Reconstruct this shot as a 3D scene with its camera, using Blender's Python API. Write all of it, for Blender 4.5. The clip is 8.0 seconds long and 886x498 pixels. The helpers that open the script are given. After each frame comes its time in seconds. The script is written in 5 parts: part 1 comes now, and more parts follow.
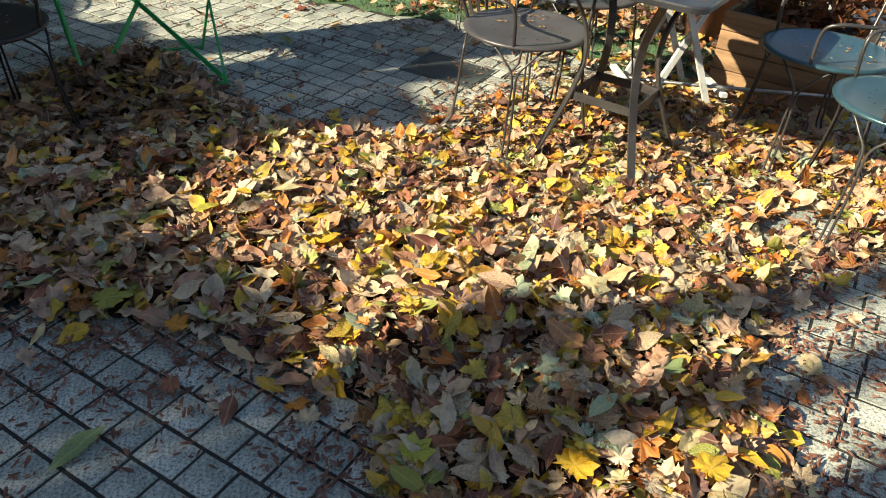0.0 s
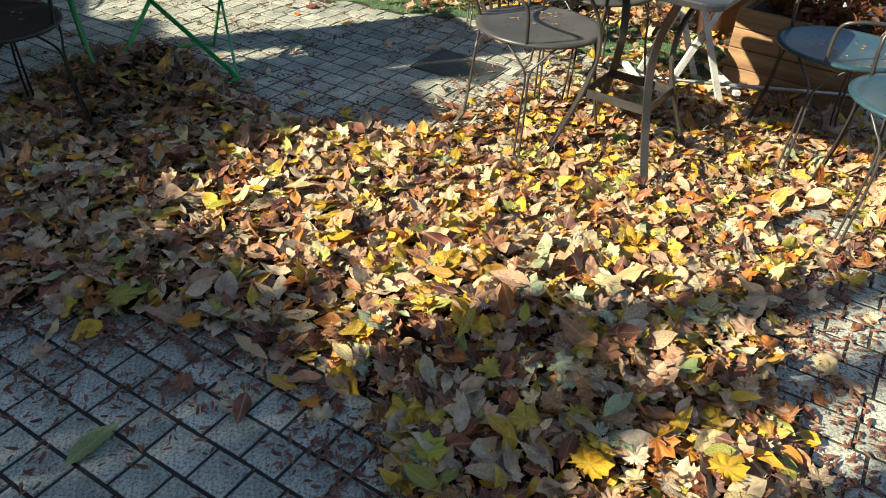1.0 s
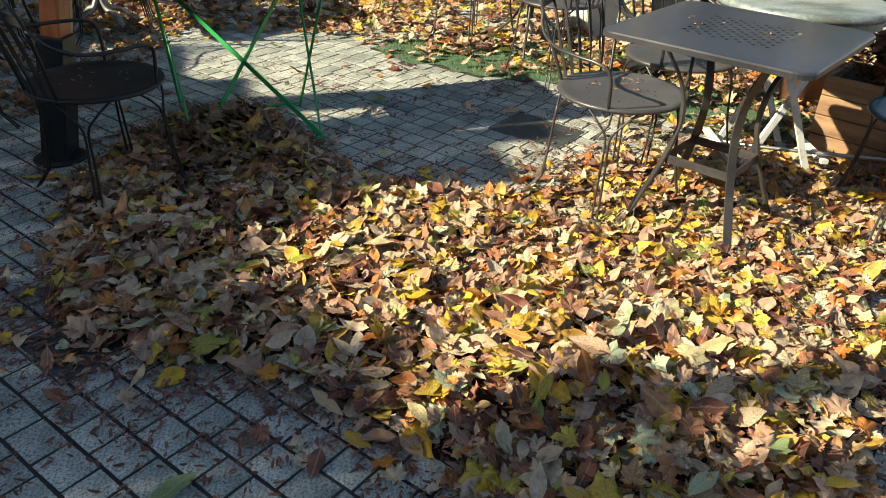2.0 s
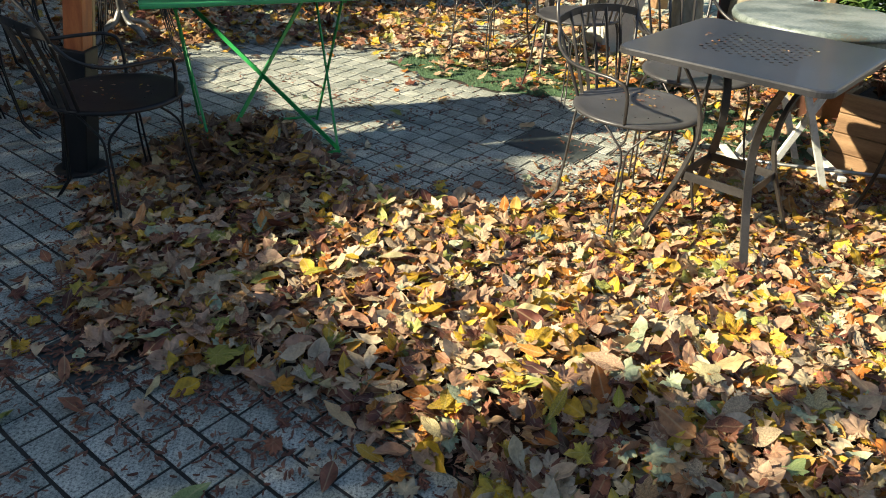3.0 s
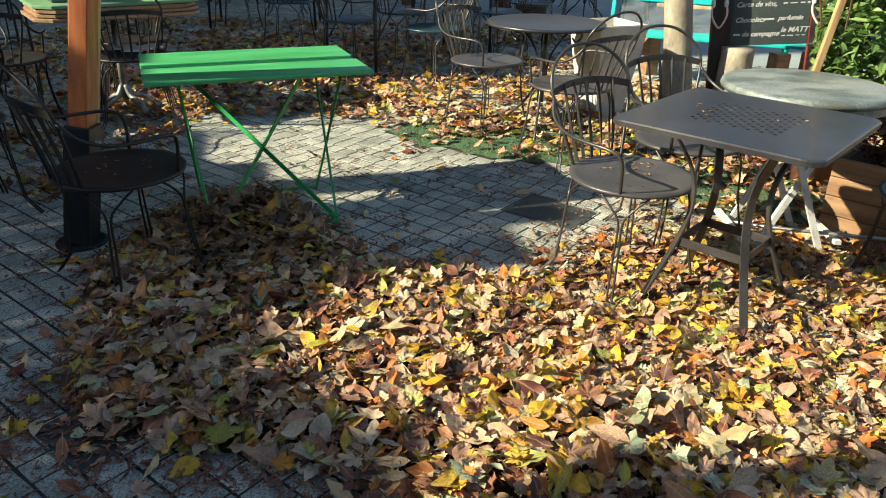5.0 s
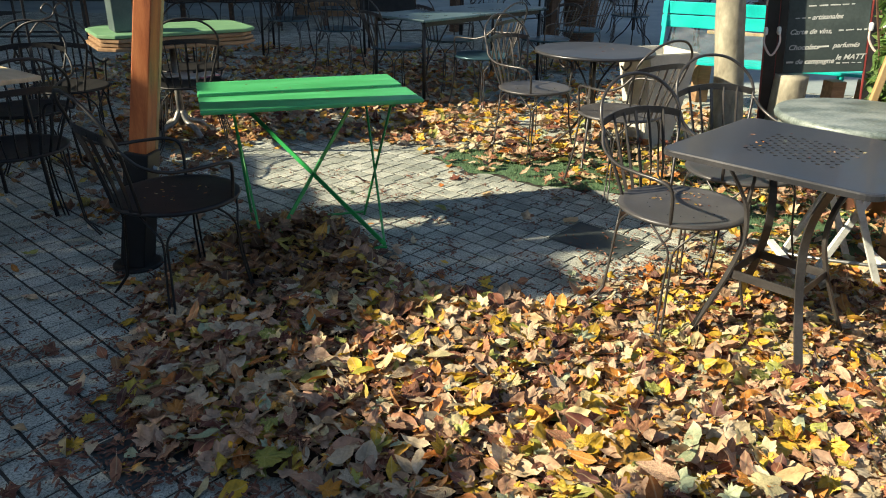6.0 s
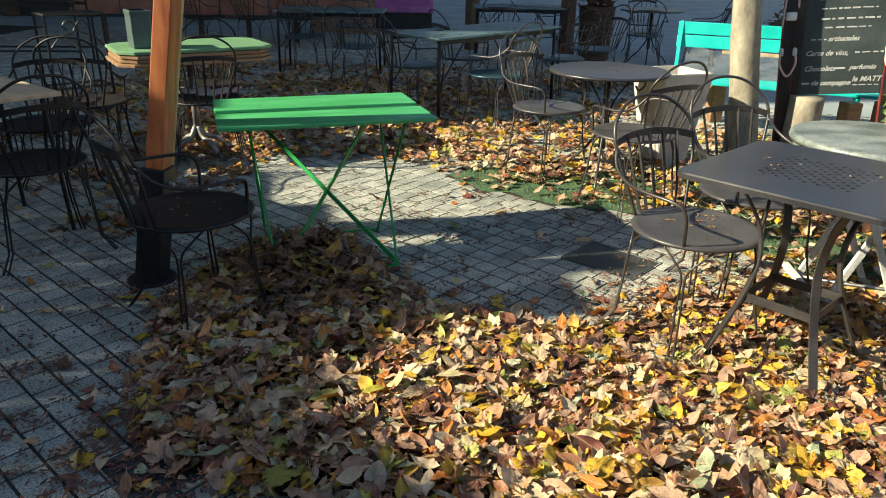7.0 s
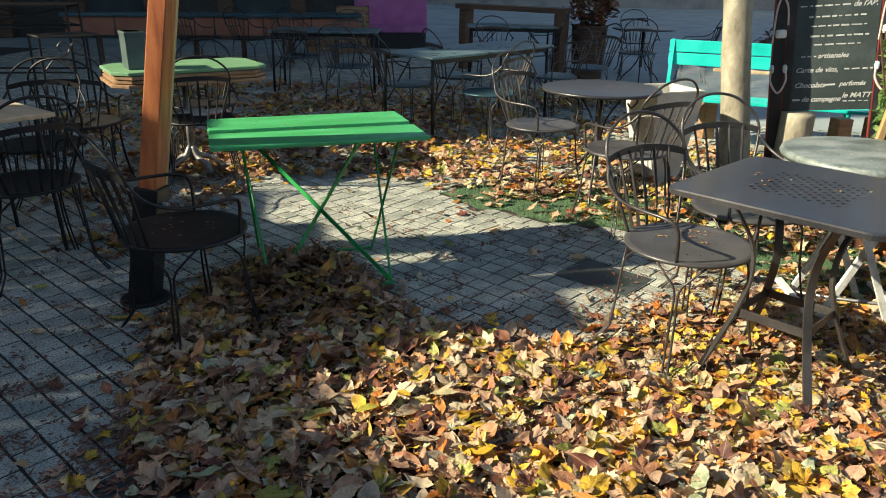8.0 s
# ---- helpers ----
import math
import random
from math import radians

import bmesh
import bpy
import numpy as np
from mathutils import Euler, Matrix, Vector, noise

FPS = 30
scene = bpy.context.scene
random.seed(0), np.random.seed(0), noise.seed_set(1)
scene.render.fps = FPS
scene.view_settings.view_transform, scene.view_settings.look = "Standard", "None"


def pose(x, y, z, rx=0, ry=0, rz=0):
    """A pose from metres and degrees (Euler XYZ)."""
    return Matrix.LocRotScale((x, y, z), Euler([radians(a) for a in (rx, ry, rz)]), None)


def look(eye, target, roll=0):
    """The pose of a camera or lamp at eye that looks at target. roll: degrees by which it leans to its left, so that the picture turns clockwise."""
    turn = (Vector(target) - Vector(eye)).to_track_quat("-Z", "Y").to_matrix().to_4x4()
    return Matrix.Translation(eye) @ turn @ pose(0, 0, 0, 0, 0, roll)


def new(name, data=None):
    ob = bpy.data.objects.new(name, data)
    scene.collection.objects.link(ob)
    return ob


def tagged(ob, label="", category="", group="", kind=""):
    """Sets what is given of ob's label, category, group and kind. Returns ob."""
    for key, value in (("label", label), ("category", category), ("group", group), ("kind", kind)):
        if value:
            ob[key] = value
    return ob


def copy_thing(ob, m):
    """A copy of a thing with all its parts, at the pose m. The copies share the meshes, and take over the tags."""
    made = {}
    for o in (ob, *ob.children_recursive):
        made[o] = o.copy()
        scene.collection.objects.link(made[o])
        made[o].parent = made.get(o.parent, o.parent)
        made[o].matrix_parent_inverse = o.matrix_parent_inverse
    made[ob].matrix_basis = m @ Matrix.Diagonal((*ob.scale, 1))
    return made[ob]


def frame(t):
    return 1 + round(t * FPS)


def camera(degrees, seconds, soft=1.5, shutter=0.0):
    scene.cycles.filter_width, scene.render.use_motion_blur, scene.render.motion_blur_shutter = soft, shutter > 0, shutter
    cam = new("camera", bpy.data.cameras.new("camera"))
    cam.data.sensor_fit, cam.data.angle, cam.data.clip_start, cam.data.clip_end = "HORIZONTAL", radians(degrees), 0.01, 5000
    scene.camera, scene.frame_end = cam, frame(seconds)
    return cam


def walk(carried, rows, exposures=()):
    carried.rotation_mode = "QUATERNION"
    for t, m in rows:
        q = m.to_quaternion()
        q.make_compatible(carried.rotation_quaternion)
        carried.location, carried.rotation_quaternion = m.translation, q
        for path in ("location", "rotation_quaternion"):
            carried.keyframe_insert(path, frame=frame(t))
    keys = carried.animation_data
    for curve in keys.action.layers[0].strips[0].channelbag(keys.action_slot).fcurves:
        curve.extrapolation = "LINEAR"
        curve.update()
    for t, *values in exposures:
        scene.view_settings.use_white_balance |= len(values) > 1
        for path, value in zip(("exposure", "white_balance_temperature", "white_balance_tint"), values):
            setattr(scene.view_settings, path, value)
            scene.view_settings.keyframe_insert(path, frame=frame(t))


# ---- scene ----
cam = camera(61.8, 8.0, soft=1.0)
PATH = [
    (0, (0.031, -0.095, 1.344), (0.245, 1.538, 0.209), 3.7),
    (0.5, (0.03, -0.091, 1.341), (0.233, 1.539, 0.201), 3.5),
    (1, (0.016, -0.089, 1.339), (0.21, 1.543, 0.199), 3.5),
    (1.5, (-0.009, -0.087, 1.344), (0.092, 1.577, 0.239), 2.4),
    (2, (-0.021, -0.08, 1.346), (-0.005, 1.642, 0.328), 2.2),
    (2.2, (-0.022, -0.080, 1.347), (-0.018, 1.652, 0.346), 2.1),
    (3.3, (-0.025, -0.083, 1.350), (-0.051, 1.663, 0.375), 2.3),
    (3.5, (-0.026, -0.083, 1.351), (-0.049, 1.671, 0.392), 2.3),
    (4, (-0.027, -0.077, 1.369), (-0.048, 1.693, 0.439), 1.5),
    (4.2, (-0.028, -0.077, 1.372), (-0.046, 1.708, 0.471), 1.4),
    (5.3, (-0.036, -0.077, 1.392), (-0.061, 1.740, 0.556), 1.5),
    (5.5, (-0.037, -0.077, 1.395), (-0.08, 1.742, 0.567), 1.5),
    (6, (-0.05, -0.079, 1.407), (-0.19, 1.754, 0.618), 0.8),
    (6.5, (-0.049, -0.079, 1.415), (-0.226, 1.767, 0.664), 0.8),
    (7, (-0.049, -0.075, 1.419), (-0.225, 1.77, 0.669), 1.1),
    (7.5, (-0.047, -0.077, 1.423), (-0.227, 1.78, 0.701), 0.8),
    (8, (-0.038, -0.076, 1.419), (-0.206, 1.788, 0.714), 0.8),
]
walk(cam, [(t, look(eye, target, roll)) for t, eye, target, roll in PATH],
     exposures=((0, 1.38, 6280, 4), (2, 1.38, 6280, 4), (4, 1.33, 6280, 4), (6, 1.25, 6280, 4), (8, 1.2, 6280, 4)))

# ---- world, sun, exposure ----
SUN_EL, SUN_DIR = radians(30), Vector((0.955, 0.297, 0))   # the light travels along SUN_DIR
world = bpy.data.worlds.new("world")
scene.world = world
world.use_nodes = True
wn = world.node_tree.nodes
sky = wn.new("ShaderNodeTexSky")
sky.sky_type, sky.sun_disc, sky.sun_elevation = "NISHITA", False, SUN_EL
sky.sun_rotation = math.atan2(-SUN_DIR.x, -SUN_DIR.y)
world.node_tree.links.new(sky.outputs[0], wn["Background"].inputs[0])
wn["Background"].inputs[1].default_value = 0.08
sun = new("sun", bpy.data.lights.new("sun", "SUN"))
sun.data.energy, sun.data.angle, sun.data.color = 5.0, radians(0.6), (1.0, 0.84, 0.6)
sun.matrix_world = look((0, 0, 0), SUN_DIR * math.cos(SUN_EL) - Vector((0, 0, math.sin(SUN_EL))))


# ---- materials ----
def material(name, colours, scale=6.0, rough=0.6, metal=0.0, bump=0.15, grain=90.0, random_by="", spread=0.0,
             stretch=(1, 1, 1), coat=0.0, translucent=0.0, constant=False, rough_var=0.12, ribs=False):
    """Two scales of noise over a ramp of colours; random_by 'object' or 'island' shifts the ramp piece by piece."""
    m = bpy.data.materials.new(name)
    m.use_nodes = True
    nt = m.node_tree
    nd, ln = nt.nodes, nt.links
    bsdf = nd["Principled BSDF"]
    co = nd.new("ShaderNodeTexCoord")
    mp = nd.new("ShaderNodeMapping")
    mp.inputs["Scale"].default_value = stretch
    ln.new(co.outputs["Object"], mp.inputs[0])
    big, fine = nd.new("ShaderNodeTexNoise"), nd.new("ShaderNodeTexNoise")
    for n, s, d in ((big, scale, 4), (fine, grain, 3)):
        n.inputs["Scale"].default_value, n.inputs["Detail"].default_value = s, d
        ln.new(mp.outputs[0], n.inputs["Vector"])
    mix = nd.new("ShaderNodeMath")
    mix.operation = "MULTIPLY_ADD"
    ln.new(fine.outputs[0], mix.inputs[0])
    mix.inputs[1].default_value = 0.35
    ln.new(big.outputs[0], mix.inputs[2])
    factor = nd.new("ShaderNodeMapRange")
    factor.inputs[1].default_value, factor.inputs[2].default_value = 0.4, 0.95
    ln.new(mix.outputs[0], factor.inputs[0])
    value = factor.outputs[0]
    if random_by:
        src = nd.new("ShaderNodeObjectInfo" if random_by == "object" else "ShaderNodeNewGeometry")
        out = src.outputs["Random" if random_by == "object" else "Random Per Island"]
        add = nd.new("ShaderNodeMath")
        add.operation = "MULTIPLY_ADD"
        ln.new(out, add.inputs[0])
        add.inputs[1].default_value = spread
        sc = nd.new("ShaderNodeMath")
        sc.operation = "MULTIPLY"
        sc.inputs[1].default_value = 1.0 - spread
        ln.new(value, sc.inputs[0])
        ln.new(sc.outputs[0], add.inputs[2])
        value = add.outputs[0]
    ramp = nd.new("ShaderNodeValToRGB")
    ramp.color_ramp.interpolation = "CONSTANT" if constant else "LINEAR"
    el = ramp.color_ramp.elements
    while len(el) < len(colours):
        el.new(0.5)
    for i, c in enumerate(colours):
        el[i].position = i / (len(colours) if constant else max(1, len(colours) - 1))
        el[i].color = (*c, 1)
    ln.new(value, ramp.inputs[0])
    colour = ramp.outputs[0]
    if constant:                      # blotches inside one piece
        hsv = nd.new("ShaderNodeHueSaturation")
        mr = nd.new("ShaderNodeMapRange")
        mr.inputs[1].default_value, mr.inputs[2].default_value = 0.45, 0.92
        mr.inputs[3].default_value, mr.inputs[4].default_value = 0.5, 1.3
        ln.new(mix.outputs[0], mr.inputs[0])
        ln.new(mr.outputs[0], hsv.inputs["Value"])
        ln.new(colour, hsv.inputs["Color"])
        colour = hsv.outputs[0]
    if ribs:                          # paler veins along the ribs of a leaf
        at, edge, mx = nd.new("ShaderNodeAttribute"), nd.new("ShaderNodeMapRange"), nd.new("ShaderNodeMix")
        at.attribute_name = "rib"
        edge.inputs[1].default_value, edge.inputs[2].default_value, edge.inputs[4].default_value = 0.86, 0.98, 0.32
        ln.new(at.outputs["Fac"], edge.inputs[0])
        mx.data_type = "RGBA"
        ln.new(edge.outputs[0], mx.inputs[0])
        ln.new(colour, mx.inputs[6])
        mx.inputs[7].default_value = (0.62, 0.5, 0.28, 1)
        colour = mx.outputs[2]
    ln.new(colour, bsdf.inputs["Base Color"])
    rr = nd.new("ShaderNodeMapRange")
    rr.inputs[3].default_value, rr.inputs[4].default_value = max(0.03, rough - rough_var), min(1, rough + rough_var)
    ln.new(big.outputs[0], rr.inputs[0])
    ln.new(rr.outputs[0], bsdf.inputs["Roughness"])
    bsdf.inputs["Metallic"].default_value = metal
    bsdf.inputs["Coat Weight"].default_value = coat
    if bump:
        b = nd.new("ShaderNodeBump")
        b.inputs["Strength"].default_value, b.inputs["Distance"].default_value = bump, 0.004
        ln.new(mix.outputs[0], b.inputs["Height"])
        ln.new(b.outputs[0], bsdf.inputs["Normal"])
    if translucent:
        tr, sh = nd.new("ShaderNodeBsdfTranslucent"), nd.new("ShaderNodeMixShader")
        ln.new(colour, tr.inputs[0])
        sh.inputs[0].default_value = translucent
        ln.new(bsdf.outputs[0], sh.inputs[1])
        ln.new(tr.outputs[0], sh.inputs[2])
        ln.new(sh.outputs[0], nd["Material Output"].inputs[0])
    return m


def granite(name, random_by):
    """Grey granite with dark and pale specks, blotches and worn paler tops."""
    m = material(name, [(0.14, 0.165, 0.15), (0.345, 0.365, 0.33), (0.64, 0.65, 0.585)], 7, 0.85, bump=0.4, grain=150, random_by=random_by, spread=0.3)
    nd, ln = m.node_tree.nodes, m.node_tree.links
    co, speck = nd.new("ShaderNodeTexCoord"), nd.new("ShaderNodeTexNoise")
    speck.inputs["Scale"].default_value, speck.inputs["Detail"].default_value, speck.inputs["Roughness"].default_value = 120, 5, 0.75
    ln.new(co.outputs["Object"], speck.inputs["Vector"])
    ramp = nd.new("ShaderNodeValToRGB")
    el = ramp.color_ramp.elements
    el[0].position, el[0].color = 0.38, (0.25, 0.26, 0.26, 1)
    el[1].position, el[1].color = 0.48, (0.85, 0.85, 0.85, 1)
    top = el.new(0.62)
    top.color = (1.35, 1.33, 1.28, 1)
    ln.new(speck.outputs[0], ramp.inputs[0])
    mul = nd.new("ShaderNodeMix")
    mul.data_type, mul.blend_type = "RGBA", "MULTIPLY"
    mul.inputs[0].default_value = 1.0
    bsdf = nd["Principled BSDF"]
    old = bsdf.inputs["Base Color"].links[0].from_socket
    ln.new(old, mul.inputs[6])
    ln.new(ramp.outputs[0], mul.inputs[7])
    ln.new(mul.outputs[2], bsdf.inputs["Base Color"])
    return m


SETT = granite("granite_sett", "object")
SETT_FIELD = granite("granite_sett_field", "island")
JOINT = material("joint_earth", [(0.012, 0.012, 0.011), (0.028, 0.026, 0.022), (0.05, 0.045, 0.036)], 5, 0.95, bump=0.8, grain=120)
# asphalt colour lifted and tinted teal to make up for blocked sky light
FAR_GROUND = material("far_ground_sky_tint", [(0.19, 0.235, 0.24), (0.27, 0.32, 0.325), (0.36, 0.4, 0.4)], 1.2, 0.85, bump=0.6, grain=18)
STEEL = material("brown_grey_steel", [(0.04, 0.038, 0.04), (0.066, 0.062, 0.063), (0.105, 0.1, 0.1)], 9, 0.36, 0.45, 0.1, 120)
# tabletop steel, tinted bluish to carry some of the sky's reflection
STEEL_TOP_SKY = material("sky_tinted_steel_sheet", [(0.034, 0.036, 0.043), (0.057, 0.058, 0.066), (0.088, 0.087, 0.094)], 4, 0.36, 0.5, 0.04, 140, coat=0.08, rough_var=0.12)
DARK_STEEL = material("black_steel", [(0.008, 0.008, 0.009), (0.014, 0.014, 0.015), (0.028, 0.026, 0.025)], 8, 0.5, 0.2, 0.15, 90)
STEEL_SEAT = material("brown_grey_steel_seat", [(0.055, 0.054, 0.06), (0.084, 0.082, 0.088), (0.12, 0.117, 0.122)], 7, 0.42, 0.3, 0.06, 140)
# dark blue carries the sky's reflection and the shade on the sheet
SKY_SHEET = material("sky_tinted_sheet", [(0.018, 0.052, 0.07), (0.034, 0.08, 0.104), (0.062, 0.12, 0.145)], 5, 0.32, 0.3, 0.06, 130)
GREEN = material("green_lacquer", [(0.055, 0.32, 0.1), (0.085, 0.45, 0.16), (0.13, 0.53, 0.22)], 3, 0.35, 0, 0.05, 60, stretch=(1, 5, 5), coat=0.2)
# lacquer green darkened to paint the shadow band on the folding table
GREEN_SHADE = material("shade_band_green", [(0.004, 0.055, 0.02), (0.008, 0.09, 0.032), (0.014, 0.12, 0.042)], 4, 0.3, 0, 0.05, 60, stretch=(1, 5, 5))
GREEN_STEEL = material("green_steel", [(0.02, 0.22, 0.05), (0.03, 0.32, 0.08), (0.06, 0.36, 0.1)], 8, 0.45, 0, 0.1, 90)
# pale green with the stack's shade worked into the colour
PALE_GREEN_SHADED = material("pale_green_boards_shaded", [(0.1, 0.23, 0.12), (0.15, 0.3, 0.16), (0.22, 0.37, 0.21)], 4, 0.5, 0, 0.15, 70, stretch=(1, 6, 6))
TEAL = material("turquoise_paint", [(0.01, 0.36, 0.34), (0.02, 0.5, 0.47), (0.05, 0.56, 0.53)], 5, 0.45, 0, 0.15, 80)
WHITE_PAINT = material("chipped_white_paint", [(0.35, 0.34, 0.31), (0.68, 0.7, 0.68), (0.78, 0.8, 0.78)], 12, 0.55, 0, 0.3, 80)
PATINA = material("weathered_white_zinc", [(0.16, 0.1, 0.055), (0.1, 0.13, 0.125), (0.22, 0.255, 0.245), (0.34, 0.37, 0.355), (0.2, 0.16, 0.11)], 3.4, 0.42, 0.1, 0.25, 70, stretch=(1, 1.6, 1))
ORANGE_WOOD = material("oiled_orange_timber", [(0.2, 0.05, 0.018), (0.4, 0.12, 0.035), (0.52, 0.19, 0.06)], 5, 0.5, 0, 0.2, 60, stretch=(6, 6, 0.6))
YELLOW_WOOD = material("raw_timber", [(0.28, 0.17, 0.075), (0.42, 0.28, 0.13), (0.52, 0.37, 0.2)], 5, 0.6, 0, 0.25, 70, stretch=(6, 6, 0.7))
PLANK_WOOD = material("planter_timber", [(0.13, 0.07, 0.035), (0.26, 0.155, 0.08), (0.38, 0.24, 0.13)], 4, 0.65, 0, 0.3, 60, stretch=(0.8, 6, 6))
DARK_WOOD = material("dark_timber", [(0.04, 0.022, 0.014), (0.09, 0.05, 0.03), (0.14, 0.085, 0.055)], 5, 0.65, 0, 0.3, 60, stretch=(1, 6, 6))
BEIGE = material("beige_tabletop", [(0.42, 0.33, 0.2), (0.55, 0.44, 0.29), (0.63, 0.53, 0.38)], 4, 0.5, 0, 0.12, 80, stretch=(1, 5, 1))
BARK = material("smooth_pale_bark", [(0.09, 0.08, 0.06), (0.22, 0.2, 0.15), (0.31, 0.285, 0.215), (0.44, 0.4, 0.31)], 9, 0.8, 0, 1.0, 45, stretch=(1, 1, 0.5))
STONE = material("pale_concrete", [(0.4, 0.38, 0.33), (0.55, 0.53, 0.47), (0.66, 0.64, 0.57)], 6, 0.8, 0, 0.35, 90)
SLATE = material("chalkboard", [(0.018, 0.03, 0.032), (0.03, 0.045, 0.047), (0.06, 0.08, 0.08)], 3, 0.7, 0, 0.05, 50)
CHALK = material("chalk", [(0.32, 0.34, 0.34), (0.55, 0.57, 0.56)], 40, 0.95, 0, 0.3, 300)
BLACK = material("black_board", [(0.01, 0.01, 0.011), (0.022, 0.021, 0.021), (0.04, 0.037, 0.036)], 8, 0.4, 0, 0.1, 80)
RED = material("dark_red_edge", [(0.14, 0.02, 0.02), (0.24, 0.04, 0.035)], 9, 0.5, 0, 0.1, 80)
CORD = material("pale_cord", [(0.5, 0.36, 0.31), (0.66, 0.55, 0.5)], 30, 0.8, 0, 0.3, 200)
PAPER = material("printed_paper", [(0.5, 0.48, 0.46), (0.72, 0.7, 0.68)], 9, 0.6, 0, 0.1, 90)
PAPER_PINK = material("pink_printed_paper", [(0.5, 0.16, 0.2), (0.66, 0.34, 0.36)], 14, 0.6, 0, 0.1, 90)
PURPLE = material("magenta_fabric", [(0.28, 0.085, 0.22), (0.38, 0.125, 0.31), (0.45, 0.17, 0.37)], 4, 0.85, 0, 0.3, 160)
WALL = material("grey_render", [(0.2, 0.19, 0.18), (0.3, 0.29, 0.275), (0.38, 0.37, 0.35)], 2, 0.9, 0, 0.4, 60)
TERRACOTTA = material("terracotta_panel", [(0.16, 0.065, 0.04), (0.25, 0.105, 0.065), (0.32, 0.15, 0.1)], 3, 0.8, 0, 0.3, 60)
# tin colour darkened in place of the shade that should fall on it
GREY_BOX_SHADED = material("grey_green_tin_shaded", [(0.05, 0.078, 0.08), (0.08, 0.115, 0.115), (0.12, 0.155, 0.15)], 6, 0.5, 0.2, 0.15, 80)
IRON = material("cast_iron", [(0.03, 0.04, 0.042), (0.05, 0.062, 0.063), (0.08, 0.09, 0.088)], 7, 0.6, 0.2, 0.3, 120)
PLASTIC = material("clear_plastic_film", [(0.6, 0.65, 0.68), (0.75, 0.78, 0.8)], 5, 0.12, 0, 0.4, 30)
PLASTIC.node_tree.nodes["Principled BSDF"].inputs["Alpha"].default_value = 0.16
WORN_METAL = material("worn_grey_metal", [(0.1, 0.1, 0.1), (0.22, 0.22, 0.215), (0.4, 0.39, 0.37)], 11, 0.5, 0.5, 0.25, 90)
GALV = material("galvanised_steel", [(0.3, 0.31, 0.32), (0.45, 0.46, 0.47), (0.58, 0.58, 0.57)], 14, 0.35, 0.8, 0.15, 90)
TURF = material("short_turf", [(0.05, 0.06, 0.035), (0.065, 0.13, 0.06), (0.11, 0.19, 0.09), (0.14, 0.13, 0.08)], 9, 0.9, 0, 0.8, 200, random_by="island", spread=0.5)
# litter brown, darkened so that gaps between leaves look shaded
LITTER_SHADE = material("brown_litter_gap_shade", [(0.01, 0.005, 0.003), (0.025, 0.013, 0.007), (0.055, 0.03, 0.017)], 12, 0.9, 0, 1.0, 60)
LEAF_COLOURS = [(0.52, 0.33, 0.18), (0.60, 0.44, 0.25), (0.37, 0.165, 0.07), (0.61, 0.48, 0.3), (0.62, 0.39, 0.03), (0.54, 0.34, 0.20), (0.43, 0.24, 0.13),
                (0.64, 0.50, 0.28), (0.48, 0.23, 0.08), (0.54, 0.34, 0.20), (0.66, 0.40, 0.02), (0.60, 0.43, 0.25), (0.36, 0.36, 0.07), (0.57, 0.36, 0.16),
                (0.13, 0.055, 0.03), (0.52, 0.17, 0.02), (0.63, 0.51, 0.24), (0.42, 0.46, 0.27), (0.63, 0.46, 0.26), (0.31, 0.12, 0.05), (0.58, 0.41, 0.04), (0.19, 0.065, 0.03),
                (0.56, 0.23, 0.03), (0.47, 0.26, 0.14), (0.61, 0.49, 0.32), (0.58, 0.37, 0.22), (0.25, 0.1, 0.045), (0.6, 0.33, 0.05)]
LEAF_COLOURS = [(0.92 * r - 0.01, 0.95 * g - 0.008, 1.03 * b + 0.004) for r, g, b in LEAF_COLOURS]
LEAF = material("fallen_leaf", LEAF_COLOURS, 26, 0.6, 0, 0.9, 150, random_by="island", spread=1.0, translucent=0.16, constant=True, ribs=True)
LEAF_ONE = material("fallen_leaf_single", LEAF_COLOURS[1:5] + LEAF_COLOURS[7:8] + LEAF_COLOURS[10:14] + LEAF_COLOURS[15:], 26, 0.6, 0, 0.9, 150,
                    random_by="object", spread=1.0, translucent=0.16, constant=True, ribs=True)
OLD_LEAF = material("old_leaf", [(0.2, 0.1, 0.055), (0.34, 0.17, 0.08), (0.13, 0.07, 0.045), (0.42, 0.2, 0.06), (0.26, 0.15, 0.09), (0.45, 0.33, 0.17), (0.17, 0.085, 0.05), (0.4, 0.3, 0.06),
                                (0.3, 0.13, 0.055), (0.22, 0.13, 0.08), (0.5, 0.26, 0.04), (0.15, 0.07, 0.04)], 26, 0.7, 0, 0.9, 150, random_by="island", spread=1.0, translucent=0.08, constant=True, ribs=True)
SEED = material("rust_husk", [(0.075, 0.03, 0.02), (0.16, 0.066, 0.042), (0.26, 0.135, 0.09)], 20, 0.8, 0, 0.4, 200, random_by="island", spread=0.7)
FOLIAGE = material("green_foliage", [(0.04, 0.085, 0.02), (0.09, 0.17, 0.04), (0.16, 0.27, 0.07), (0.28, 0.38, 0.14)], 10, 0.5, 0, 0.2, 90, random_by="island", spread=0.7, translucent=0.25)
RUST_FOLIAGE = material("rusty_foliage", [(0.05, 0.02, 0.012), (0.12, 0.045, 0.02), (0.22, 0.08, 0.03), (0.1, 0.1, 0.03)], 10, 0.6, 0, 0.2, 90, random_by="island", spread=0.8, translucent=0.2)


